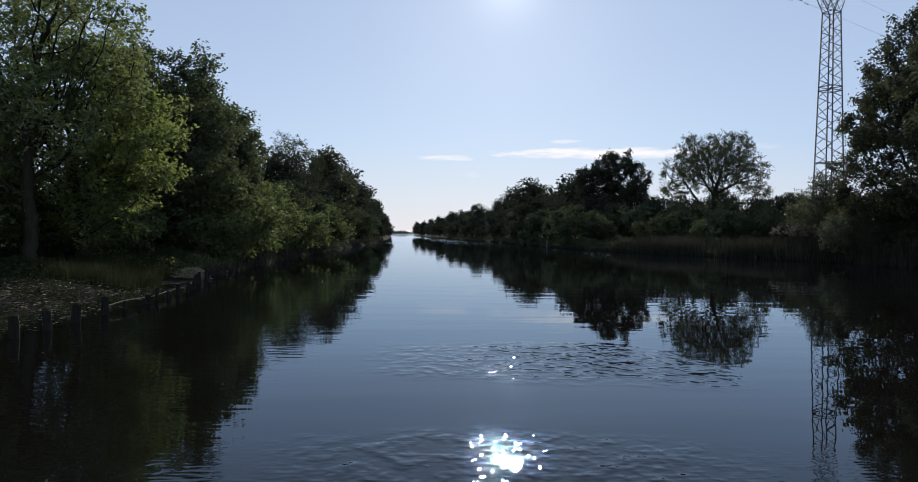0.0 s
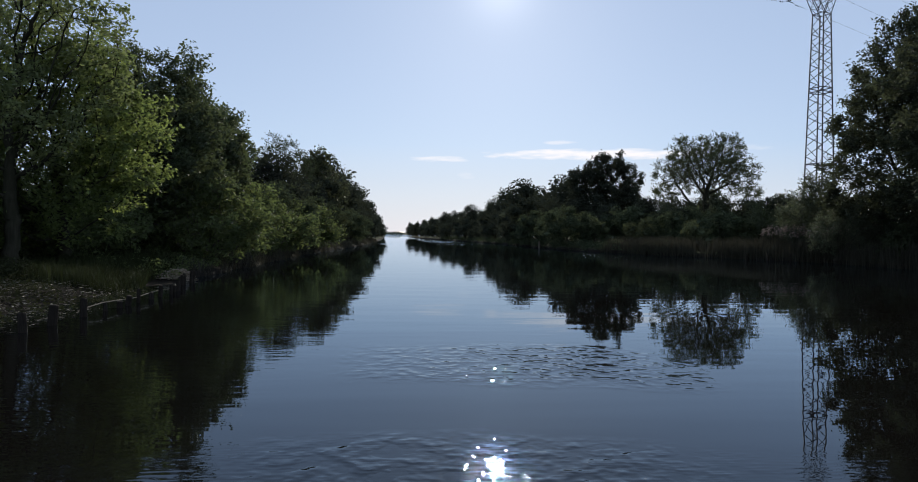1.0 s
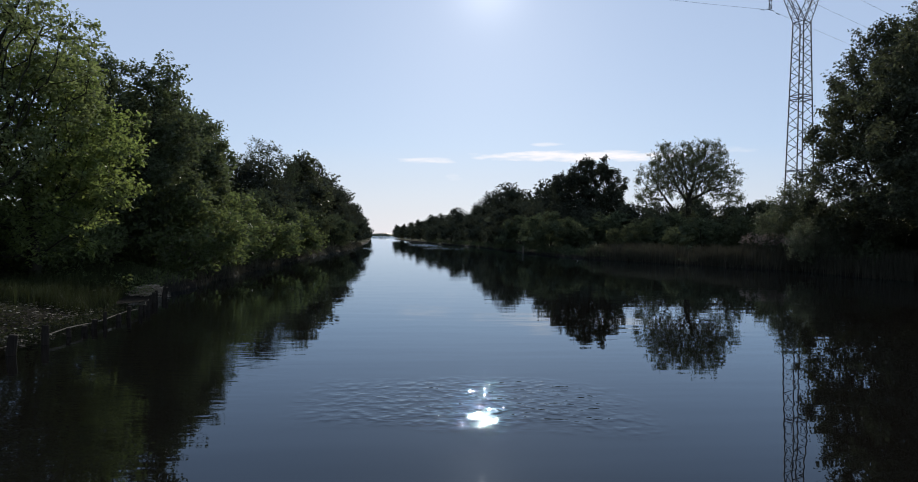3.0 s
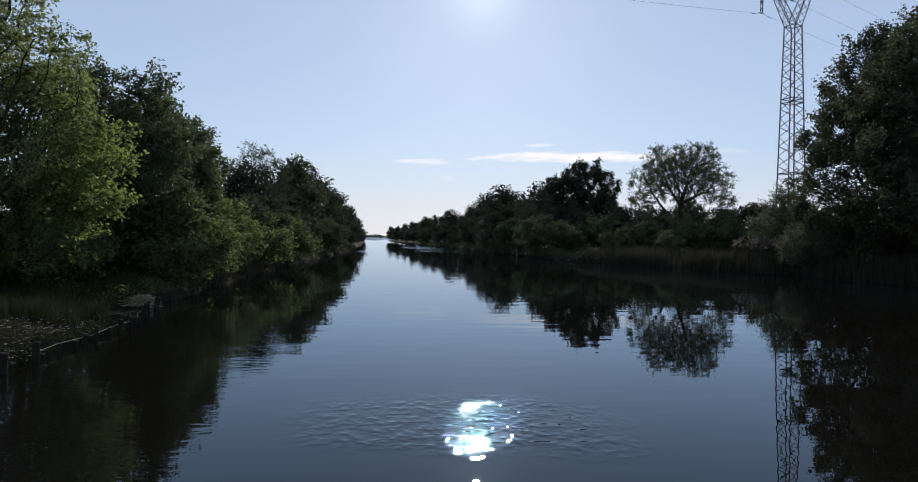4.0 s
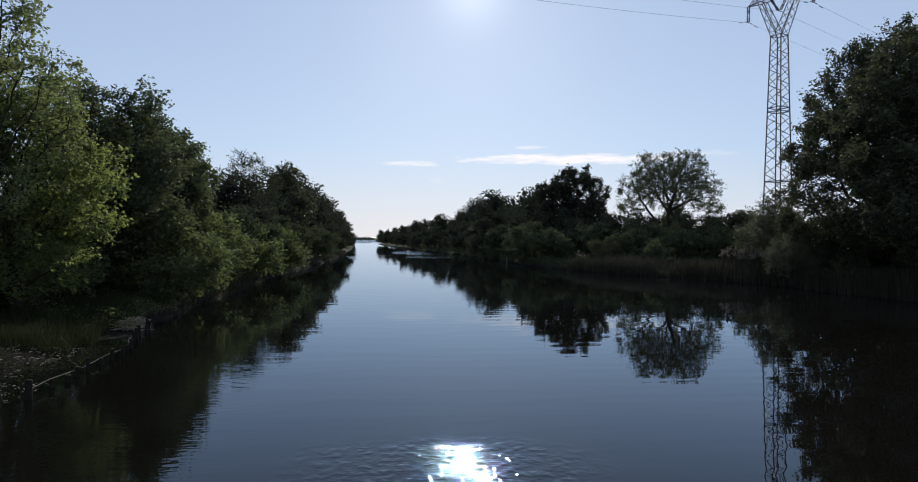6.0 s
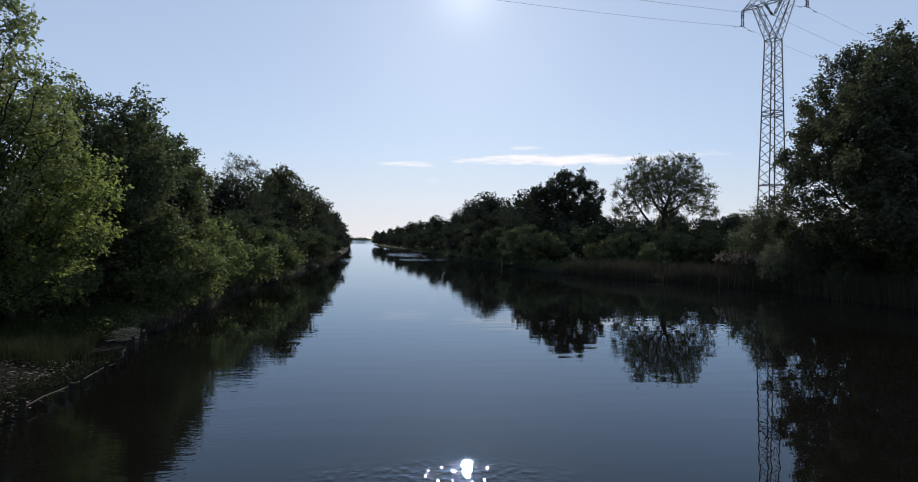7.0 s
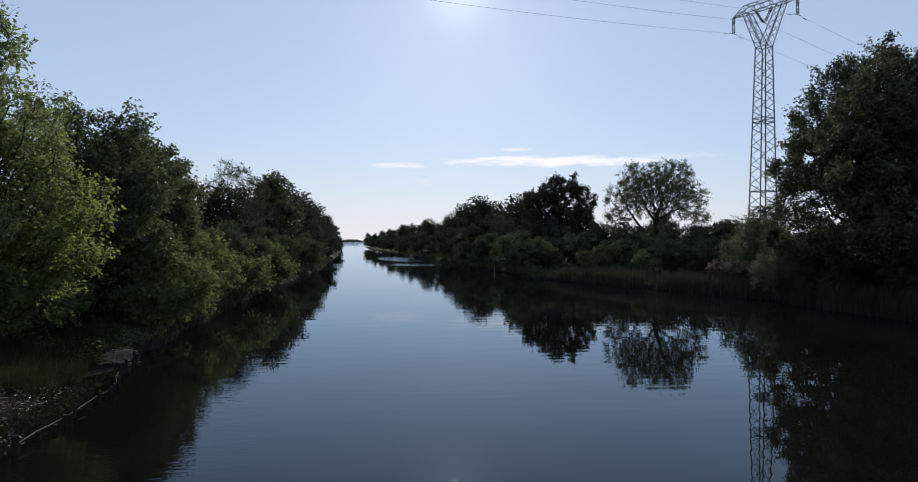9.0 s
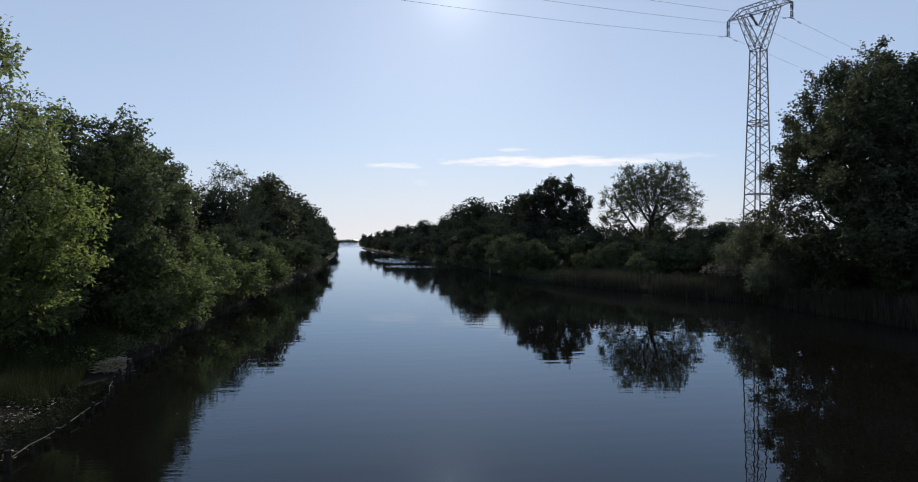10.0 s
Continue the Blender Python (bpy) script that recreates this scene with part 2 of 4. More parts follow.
POST_WOOD = wood_material("wet_post_wood", (0.010, 0.008, 0.006), (0.036, 0.03, 0.024))
STRAW = wood_material("dry_reed_straw", (0.22, 0.18, 0.135), (0.44, 0.37, 0.29))
PALE_WOOD = wood_material("weathered_pole_wood", (0.09, 0.078, 0.06), (0.24, 0.21, 0.17))


def litter_material():
    a = Mat("dry_leaf_litter")
    geo = a.n.new("ShaderNodeNewGeometry")
    col = a.ramp(geo.outputs["Random Per Island"], [(0.0, (0.03, 0.024, 0.016)), (0.6, (0.10, 0.08, 0.06)), (1.0, (0.42, 0.37, 0.29))])
    return a.done(a.put("ShaderNodeBsdfPrincipled", Base_Color=col, Roughness=0.45).outputs[0])


LITTER = litter_material()


def metal_material(name, base, rough, metal):
    a = Mat(name)
    g = a.noise(a.coords(), 6, 4)
    col = a.ramp(g, [(0.3, tuple(c * 0.75 for c in base)), (0.75, base)])
    return a.done(a.put("ShaderNodeBsdfPrincipled", Base_Color=col, Roughness=rough, Metallic=metal).outputs[0])


STEEL = metal_material("galvanised_steel", (0.034, 0.044, 0.064), 0.7, 0.0)
GLASS_INS = metal_material("insulator_glaze", (0.06, 0.065, 0.07), 0.25, 0.0)
WIRE = metal_material("conductor_aluminium", (0.18, 0.19, 0.20), 0.6, 0.3)
CONCRETE = metal_material("pale_concrete", (0.35, 0.34, 0.32), 0.9, 0.0)


# ---- mesh helpers ----
def mesh_from(name, verts, quads, mat, smooth=False):
    """A mesh from arrays of corners and of faces that all have three or all have four corners."""
    v, q = np.asarray(verts, np.float32).reshape(-1, 3), np.asarray(quads, np.int32)
    k = q.shape[-1]
    q = q.reshape(-1, k)
    me = bpy.data.meshes.new(name)
    me.vertices.add(len(v))
    me.vertices.foreach_set("co", v.ravel())
    me.loops.add(q.size)
    me.loops.foreach_set("vertex_index", q.ravel())
    me.polygons.add(len(q))
    me.polygons.foreach_set("loop_start", np.arange(0, q.size, k, dtype=np.int32))
    me.polygons.foreach_set("use_smooth", np.full(len(q), smooth))
    me.update(calc_edges=True)
    me.materials.append(mat)
    return me


def under(ob, parent):
    ob.parent = parent
    return ob


def part(name, verts, quads, mat, parent, label="", smooth=False):
    ob = under(new(name, mesh_from(name, verts, quads, mat, smooth)), parent)
    return tagged(ob, label) if label else ob


class Pile:
    """Gathers corners and quads of many tubes and sheets for one mesh."""

    def __init__(self):
        self.v, self.q, self.n = [], [], 0

    def add(self, v, q):
        v = np.asarray(v, float).reshape(-1, 3)
        self.v.append(v)
        self.q.append(np.asarray(q, int).reshape(-1, 4) + self.n)
        self.n += len(v)

    def tube(self, pts, radii, sides=6, cap=True):
        pts = np.asarray(pts, float)
        radii = np.full(len(pts), radii) if np.isscalar(radii) else np.asarray(radii, float)
        tan = np.gradient(pts, axis=0)
        tan /= np.linalg.norm(tan, axis=1)[:, None] + 1e-9
        ref = np.array([1.0, 0, 0]) if abs(tan[:, 0]).mean() < 0.8 else np.array([0, 1.0, 0])
        a = np.cross(tan, ref)
        a /= np.linalg.norm(a, axis=1)[:, None] + 1e-9
        b = np.cross(tan, a)
        ang = np.arange(sides) * 2 * np.pi / sides
        ring = a[:, None] * np.cos(ang)[None, :, None] + b[:, None] * np.sin(ang)[None, :, None]
        v = (pts[:, None] + ring * radii[:, None, None]).reshape(-1, 3)
        i = np.arange(len(pts) - 1)[:, None] * sides
        k, k2 = np.arange(sides)[None], (np.arange(sides)[None] + 1) % sides
        q = np.stack([i + k, i + k2, i + sides + k2, i + sides + k], -1).reshape(-1, 4)
        self.add(v, q)
        if cap and sides in (4, 6, 8):
            last = (len(pts) - 1) * sides
            caps = []
            for base in (0, last):
                for s in range(0, sides - 2, 2):
                    caps.append([base, base + s + 1, base + s + 2, base + (s + 3) % sides])
            self.q.append(np.array(caps) + self.n - len(v))

    def sticks(self, a, b, ra, rb, sides=3):
        """Many twigs at once, from a to b."""
        a, b = np.asarray(a, float), np.asarray(b, float)
        d = b - a
        d /= np.linalg.norm(d, axis=1)[:, None] + 1e-9
        ref = np.where(np.abs(d[:, 2:3]) > 0.8, [[1.0, 0, 0]], [[0, 0, 1.0]])
        u = np.cross(d, ref)
        u /= np.linalg.norm(u, axis=1)[:, None] + 1e-9
        w = np.cross(d, u)
        vs = []
        for p, r in ((a, ra), (b, rb)):
            r = np.broadcast_to(np.asarray(r, float), (len(a),))[:, None]
            for k in range(sides):
                an = k * 2 * np.pi / sides
                vs.append(p + (u * math.cos(an) + w * math.sin(an)) * r)
        v = np.stack(vs, 1).reshape(-1, 3)
        i = np.arange(len(a))[:, None] * sides * 2
        q = np.stack([np.concatenate([i + k, i + (k + 1) % sides, i + sides + (k + 1) % sides, i + sides + k], 1) for k in range(sides)], 1).reshape(-1, 4)
        self.add(v, q)

    def leaves(self, rng, c, size, ratio=0.55, droop=0.25, plain=False):
        """One kite-shaped, slightly folded leaf at each place; plain: a three-cornered one, for trees far off."""
        n = len(c)
        d = rng.normal(size=(n, 3))
        d[:, 2] = d[:, 2] * 0.6 - droop
        d /= np.linalg.norm(d, axis=1)[:, None]
        up = rng.normal(size=(n, 3)) * 0.75 + [0, 0, 0.8]
        w = np.cross(d, up)
        w /= np.linalg.norm(w, axis=1)[:, None] + 1e-9
        nrm = np.cross(w, d)
        s = (size * rng.uniform(0.65, 1.3, n))[:, None]
        if plain:
            v = np.stack([c - w * s * ratio * 0.42, c + d * s * 0.95, c + w * s * ratio * 0.55 + d * s * 0.3], 1)
            self.v.append(v.reshape(-1, 3))
            self.q.append(np.arange(n * 3).reshape(-1, 3) + self.n)
            self.n += n * 3
            return
        v = np.stack([c, c + d * s * 0.45 + w * s * ratio * 0.5 + nrm * s * 0.08, c + d * s, c + d * s * 0.45 - w * s * ratio * 0.5 + nrm * s * 0.08], 1)
        self.add(v.reshape(-1, 3), np.arange(n * 4).reshape(-1, 4))

    def arrays(self):
        return np.concatenate(self.v), np.concatenate(self.q)


def curve_to(a, b, n, rng, bow=0.12, lift=0.0):
    t = np.linspace(0, 1, n)[:, None]
    a, b = np.asarray(a, float), np.asarray(b, float)
    side = rng.normal(size=3) * np.linalg.norm(b - a) * bow
    side[2] = side[2] * 0.4 + lift
    return a + (b - a) * t + side * np.sin(np.pi * t) + rng.normal(size=(n, 3)) * 0.012 * np.linalg.norm(b - a) * (t > 0) * (t < 1)


def make_tree(name, seed, height, lobes, leaf_mat, bark, clumps=300, per=60, leaf=0.16, clump=0.55, stem=0.22, fork=0.35, lean=(0, 0),
              shell=0.45, sprigs=0.08, ratio=0.55, droop=0.25, stems=1, tuft=5, bunch=0.35, loose=0.35, plain=False):
    """A tree or shrub: tapered stem or stems, limbs that branch on and on into the lobes of the crown, and single leaves on the last twigs.
    lobes: x, y, z of the centre and rx, rz of each lobe, as shares of the height."""
    rng = np.random.default_rng(seed)
    tree = new(name)
    lob = np.array(lobes, float) * height
    if plain:
        wood, green = far_crown(rng, height, lob, clumps, per, leaf, clump, stem, shell, sprigs, ratio, droop, tuft)
    else:
        wood, green = grown_crown(rng, height, lob, clumps, per, leaf, stem, fork, lean, shell, sprigs, ratio, droop, stems, tuft, bunch, loose)
    part("trunk", *wood.arrays(), bark, tree, smooth=True)
    part("crown", *green.arrays(), leaf_mat, tree)
    return tree


def buds(rng, lob, count, shell, sprigs, tuft, loose):
    """Places inside the lobes, most of them drawn together into boughs with hollows between."""
    out = []
    for (lx, ly, lz, rx, rz), n in zip(lob, count):
        d = rng.normal(size=(n, 3))
        d /= np.linalg.norm(d, axis=1)[:, None]
        rad = rng.uniform(0, 1, n) ** shell
        rad[rng.uniform(size=n) < sprigs] *= rng.uniform(1.05, 1.3)
        c = d * rad[:, None]
        k = max(7, n // tuft)
        td = rng.normal(size=(k, 3))
        td *= rng.uniform(0.35, 1.0, k)[:, None] / np.linalg.norm(td, axis=1)[:, None]
        free = rng.uniform(size=n)[:, None] < loose
        c = np.where(free, c, td[rng.integers(k, size=n)] + rng.normal(size=(n, 3)) * 0.17)
        out.append(np.array([lx, ly, lz]) + c * [rx, rx, rz])
    return out


def far_crown(rng, height, lob, clumps, per, leaf, clump, stem, shell, sprigs, ratio, droop, tuft):
    """A tree far off: stem, one limb to each lobe, three-cornered leaves, and a dense heart of larger ones."""
    wood, green = Pile(), Pile()
    vol = lob[:, 3] ** 2 * lob[:, 4]
    count = np.maximum(6, (clumps * vol / vol.sum())).astype(int)
    top = lob[np.argmax(lob[:, 2])]
    line = curve_to((0, 0, -0.25), (top[0], top[1], top[2] + top[4] * 0.5), 10, rng, 0.035)
    r = stem * (1 - np.linspace(0, 1, 10) * 0.93)
    wood.tube(line, r, 6)
    for (lx, ly, lz, rx, rz), c in zip(lob, buds(rng, lob, count, shell, sprigs, tuft, 0.75)):
        k = int(np.clip(np.searchsorted(line[:, 2], lz - rz * 0.9 - rx * 0.5), 1, 8))
        wood.tube(curve_to(line[k], (lx, ly, lz + rz * 0.25), 5, rng, 0.1), np.linspace(r[k] * 0.7, 0.02, 5), 4)
        c = c[c[:, 2] > 0.15]
        at = np.repeat(c, per, 0)
        off = rng.normal(size=at.shape)
        off *= rng.uniform(0.1, 1, len(at))[:, None] ** 0.5 / np.linalg.norm(off, axis=1)[:, None]
        pos = at + off * clump * [1, 1, 0.7]
        green.leaves(rng, pos[pos[:, 2] > 0.05], leaf, ratio, droop, True)
        core = rng.normal(size=(26, 3))
        core *= rng.uniform(0.2, 0.72, 26)[:, None] / np.linalg.norm(core, axis=1)[:, None]
        green.leaves(rng, np.array([lx, ly, lz]) + core * [rx, rx, rz], rx * 0.55, 0.9, 0.0, True)
    return wood, green


def grown_crown(rng, height, lob, clumps, per, leaf, stem, fork, lean, shell, sprigs, ratio, droop, stems, tuft, bunch, loose):
    """Branches that reach step by step for the buds in the crown; each bud is used up when a twig comes near it."""
    step = max(height / 48, 0.12)
    vol = lob[:, 3] ** 2 * lob[:, 4]
    count = np.maximum(14, (clumps * 2.4 * vol / vol.sum())).astype(int)
    goal = np.concatenate(buds(rng, lob, count, shell, sprigs, tuft, loose))
    goal = goal[goal[:, 2] > 0.2]
    mid = np.average(lob[:, :3], axis=0, weights=vol)
    pos, par, way = [], [], []
    for s in range(stems):
        foot = np.array([0, 0, -0.25]) if stems == 1 else np.append(rng.normal(size=2) * height * 0.05, -0.2)
        aim = lob[s % len(lob), :3] if stems > 1 else mid + np.array([*lean, 0.0])
        tip = foot + (aim - foot) * (fork * height + 0.3) / max(aim[2], 0.5)
        n = max(3, int(np.linalg.norm(tip - foot) / step) + 1)
        line = curve_to(foot, tip, n, rng, 0.04)
        for k in range(n):
            par.append(-1 if k == 0 else len(pos) - 1)
            pos.append(line[k])
            way.append((tip - foot) / np.linalg.norm(tip - foot))
    pos, par, way = np.array(pos), np.array(par), np.array(way)
    gap = np.linalg.norm(goal[:, None] - pos[None], axis=2)
    near, dist = gap.argmin(1), gap.min(1)
    live = np.ones(len(goal), bool)
    for turn in range(90):
        pull = goal[live] - pos[near[live]]
        pull /= np.linalg.norm(pull, axis=1)[:, None] + 1e-9
        total = np.zeros_like(pos)
        np.add.at(total, near[live], pull)
        grow = np.flatnonzero(np.abs(total).sum(1) > 1e-6)
        if not len(grow):
            break
        d = total[grow] / (np.linalg.norm(total[grow], axis=1)[:, None] + 1e-9) + way[grow] * 0.35 + rng.normal(size=(len(grow), 3)) * 0.22
        d /= np.linalg.norm(d, axis=1)[:, None]
        fresh = pos[grow] + d * step
        base = len(pos)
        pos, par, way = np.concatenate([pos, fresh]), np.concatenate([par, grow]), np.concatenate([way, d])
        idx = np.flatnonzero(live)
        gap = np.linalg.norm(goal[idx][:, None] - fresh[None], axis=2)
        k, g = gap.argmin(1), gap.min(1)
        closer = g < dist[idx]
        near[idx[closer]], dist[idx[closer]] = base + k[closer], g[closer]
        live[idx] = dist[idx] > step * 1.5
    load, tips = np.zeros(len(pos)), np.ones(len(pos), bool)
    tips[par[par >= 0]] = False
    load[tips] = 1
    for k in range(len(pos) - 1, -1, -1):
        if par[k] >= 0:
            load[par[k]] += load[k]
    r = np.maximum(stem * (load / load.max()) ** 0.52, 0.006)
    r *= 1 + 0.45 * np.exp(-np.maximum(pos[:, 2], 0) / (height * 0.03)) * (load > load.max() * 0.1)
    wood, green = Pile(), Pile()
    seg = np.flatnonzero(par >= 0)
    for thick, sides in ((r[seg] >= 0.035, 6), (r[seg] < 0.035, 3)):
        e = seg[thick]
        wood.sticks(pos[par[e]] - way[e] * 0.01, pos[e] + way[e] * r[e][:, None] * 0.3, np.minimum(r[par[e]], r[e] * 1.5), r[e], sides)
    # leafy sprays along the last twigs
    twig = np.flatnonzero((load <= 3) & (pos[:, 2] > 0.3))
    sprays = int(clumps * per / 9)
    weight = np.where(tips[twig], 2.2, 1.0) * rng.uniform(0.2, 1.0, len(twig)) ** 1.5
    own = twig[rng.choice(len(twig), sprays, p=weight / weight.sum())]
    axis = way[own] * 0.7 + rng.normal(size=(sprays, 3)) * 0.6 + [0, 0, 0.2 - droop]
    axis /= np.linalg.norm(axis, axis=1)[:, None]
    along = min(leaf * 3.4, 0.7)
    root = pos[own] + rng.normal(size=(sprays, 3)) * step * bunch
    wood.sticks(root, root + axis * along * 0.9, 0.005, 0.0025)
    at = np.repeat(root, 9, 0) + np.repeat(axis, 9, 0) * (rng.uniform(0.05, 1.05, sprays * 9) * along)[:, None] + rng.normal(size=(sprays * 9, 3)) * leaf * 0.36
    green.leaves(rng, at[at[:, 2] > 0.05], leaf, ratio, droop)
    return wood, green


def place(ob, x, y, z=0.0, turn=0.0):
    ob.matrix_world = pose(x, y, z, 0, 0, turn)
    return ob


# ---- canal banks ----
LEFT_Y, LEFT_X = (-600, -60, 11, 20, 23, 28, 60, 85, 110, 210, 430, 470, 520, 620, 2400, 2600, 4800), (-6.6, -6.6, -6.5, -6.4, -7.2, -7.6, -7.6, -6.2, -5.2, -5.3, -9, -14, -220, -1500, -1500, -20, -6)
RIGHT_Y, RIGHT_X = (-600, -60, 30, 47, 52, 60, 67, 80, 95, 141, 192, 267, 354, 450, 500, 560, 640, 2400, 2600, 4800), (27, 27, 30.2, 30.8, 29.7, 27.1, 24.1, 21.2, 20, 20.2, 16, 11.2, 7.2, 5.5, 9, 200, 1500, 1500, 20, 6)


def left_edge(y):
    return float(np.interp(y, LEFT_Y, LEFT_X)) + 0.18 * math.sin(y * 0.9) * (24 < y < 480)


def right_edge(y):
    return float(np.interp(y, RIGHT_Y, RIGHT_X)) + 0.3 * math.sin(y * 0.55 + 1) * (-20 < y < 480)


def bank_height(off, y, side):
    """Height of the land at a distance off from the water's edge."""
    if y > 2500:
        return 1.0
    if off <= 0:
        return max(-1.4, off * 1.2 - 0.12)
    low = float(np.interp(off, (0, 0.25, 1.2, 4, 20, 60), (-0.1, 0.22, 0.42, 0.6, 0.9, 1.0)))
    if side < 0 and y < 27:      # a muddy shelf behind the posts, rising to the bank past the bend
        shelf = float(np.interp(off, (0, 0.4, 1.5, 2.4, 6, 20), (-0.15, -0.12, -0.06, 0.25, 0.55, 0.8)))
        low += (shelf - low) * min(1.0, (27 - y) / 5.5)
    return low + 0.10 * noise.noise(Vector((off * 0.35 + side * 40, y * 0.35, 0))) * min(1, off / 2)


def build_ground():
    ys = np.unique(np.concatenate([np.linspace(-600, -20, 10), np.arange(-20, 130, 0.75), np.arange(130, 480, 5.0), np.linspace(480, 700, 16), np.linspace(700, 4800, 24)]))
    offs = [3500, 1500, 600, 250, 120, 60, 35, 22, 15, 10, 7, 5, 4, 3.2, 2.5, 1.9, 1.4, 1.0, 0.7, 0.4, 0.2, 0.0, -0.3, -0.8, -1.6]
    verts = []
    for y in ys:
        le, re = left_edge(y), right_edge(y)
        row = [(le - o, y, bank_height(o, y, -1)) for o in offs] + [((le + re) / 2, y, -1.4 if y < 2500 else 1.0)] + [(re + o, y, bank_height(o, y, 1)) for o in reversed(offs)]
        verts += row
    w = len(offs) * 2 + 1
    i, k = np.meshgrid(np.arange(len(ys) - 1), np.arange(w - 1), indexing="ij")
    a = (i * w + k).ravel()
    ob = new("ground", mesh_from("ground", verts, np.stack([a, a + 1, a + w + 1, a + w], -1), GROUND, True))
    return tagged(ob, "low grassy canal banks with bare damp soil", "ground", kind="structure")


build_ground()
wx, wy0, wy1 = 4500, -600, 2600
water = new("water", mesh_from("water", [(-wx, wy0, 0), (wx, wy0, 0), (wx, wy1, 0), (-wx, wy1, 0)], [(0, 1, 2, 3)], WATER))
tagged(water, "dark calm canal water with faint ripples, mirroring sky and trees", "water", kind="structure")


# ---- far shore of the lake ----
def build_far_shore():
    rng = np.random.default_rng(3)
    x = np.arange(-2600, 2600, 9.0)
    top = 5.5 + 5 * np.abs(np.interp(x, np.arange(-2700, 2700, 55), rng.normal(size=99)[:99])) + rng.uniform(0, 2.2, len(x))
    v, q = [], []
    for k, (y, hh) in enumerate(((2520, 0.7), (2560, 1.0), (2640, 0.0))):
        v += [(xx, y + rng.uniform(-8, 8), 0.3 + t * hh) for xx, t in zip(x, top)]
    n = len(x)
    for r in range(2):
        q += [(r * n + i, r * n + i + 1, (r + 1) * n + i + 1, (r + 1) * n + i) for i in range(n - 1)]
    v += [(xx, 2505, -0.3) for xx in x]
    q += [(3 * n + i, 3 * n + i + 1, i + 1, i) for i in range(n - 1)]
    ob = new("backdrop", mesh_from("backdrop", v, q, LEAF_ALDER))
    tagged(ob, "low wooded far shore beyond the lake", "distant woods", kind="structure")


build_far_shore()

# ---- trees on the near left bank ----
t = make_tree("tree", 11, 10.8, [(0.11, 0, 0.90, 0.12, 0.10), (0.08, 0, 0.80, 0.18, 0.12), (0.17, -0.05, 0.71, 0.16, 0.13), (-0.06, 0.05, 0.74, 0.2, 0.15), (0.10, 0.1, 0.56, 0.2, 0.13), (-0.12, -0.1, 0.52, 0.24, 0.15), (0.06, 0.0, 0.40, 0.2, 0.1), (-0.1, 0.05, 0.3, 0.24, 0.12)],
              LEAF_ASH, BARK_DARK, clumps=480, per=56, leaf=0.135, stem=0.2, fork=0.2, sprigs=0.15)
tagged(place(t, -11.75, 21.8, 0.5), "airy pale-green tree with thin twigs, leaning over the bank", "tree")
t = make_tree("tree", 12, 8.3, [(0.02, 0, 0.82, 0.22, 0.15), (0.16, -0.03, 0.62, 0.22, 0.17), (-0.18, 0, 0.64, 0.28, 0.2), (0.2, -0.03, 0.42, 0.2, 0.15), (-0.1, 0, 0.42, 0.3, 0.18), (0.17, -0.12, 0.27, 0.17, 0.12), (-0.12, -0.1, 0.22, 0.28, 0.13)],
              LEAF_LIME, BARK_DARK, clumps=520, per=66, leaf=0.15, stem=0.19, fork=0.2, sprigs=0.06)
tagged(place(t, -11.4, 24.5, 0.5), "dense bright yellow-green broadleaf tree on the bank", "tree")
t = make_tree("tree", 13, 10.6, [(-0.13, 0, 0.87, 0.13, 0.10), (0.09, 0, 0.84, 0.12, 0.10), (-0.1, 0.05, 0.68, 0.24, 0.17), (0.13, 0, 0.67, 0.15, 0.13), (0.18, 0, 0.52, 0.18, 0.14), (-0.05, 0, 0.46, 0.28, 0.16), (0.12, -0.05, 0.32, 0.24, 0.13), (-0.15, 0, 0.26, 0.26, 0.14)],
              LEAF_ALDER, BARK_DARK, clumps=620, per=82, leaf=0.17, stem=0.2, fork=0.25, sprigs=0.12, stems=2)
tagged(place(t, -11.9, 33.6, 0.6), "dark-leaved alder with several stems behind the shrubs", "tree")
t = make_tree("tree", 14, 9.6, [(0.0, 0, 0.84, 0.2, 0.14), (0.15, 0, 0.66, 0.22, 0.17), (-0.15, 0, 0.66, 0.24, 0.17), (0.05, 0, 0.46, 0.3, 0.17), (0, 0.05, 0.26, 0.3, 0.14)],
              LEAF_ALDER, BARK_DARK, clumps=460, per=80, leaf=0.24, stem=0.18, fork=0.25, stems=2)
tagged(place(t, -12.6, 41.0, 0.6), "dark rounded alder crown over the shrub belt", "tree")
copy_thing(t, pose(-13.6, 50.0, 0.6, 0, 0, 100) @ Matrix.Scale(1.05, 4))

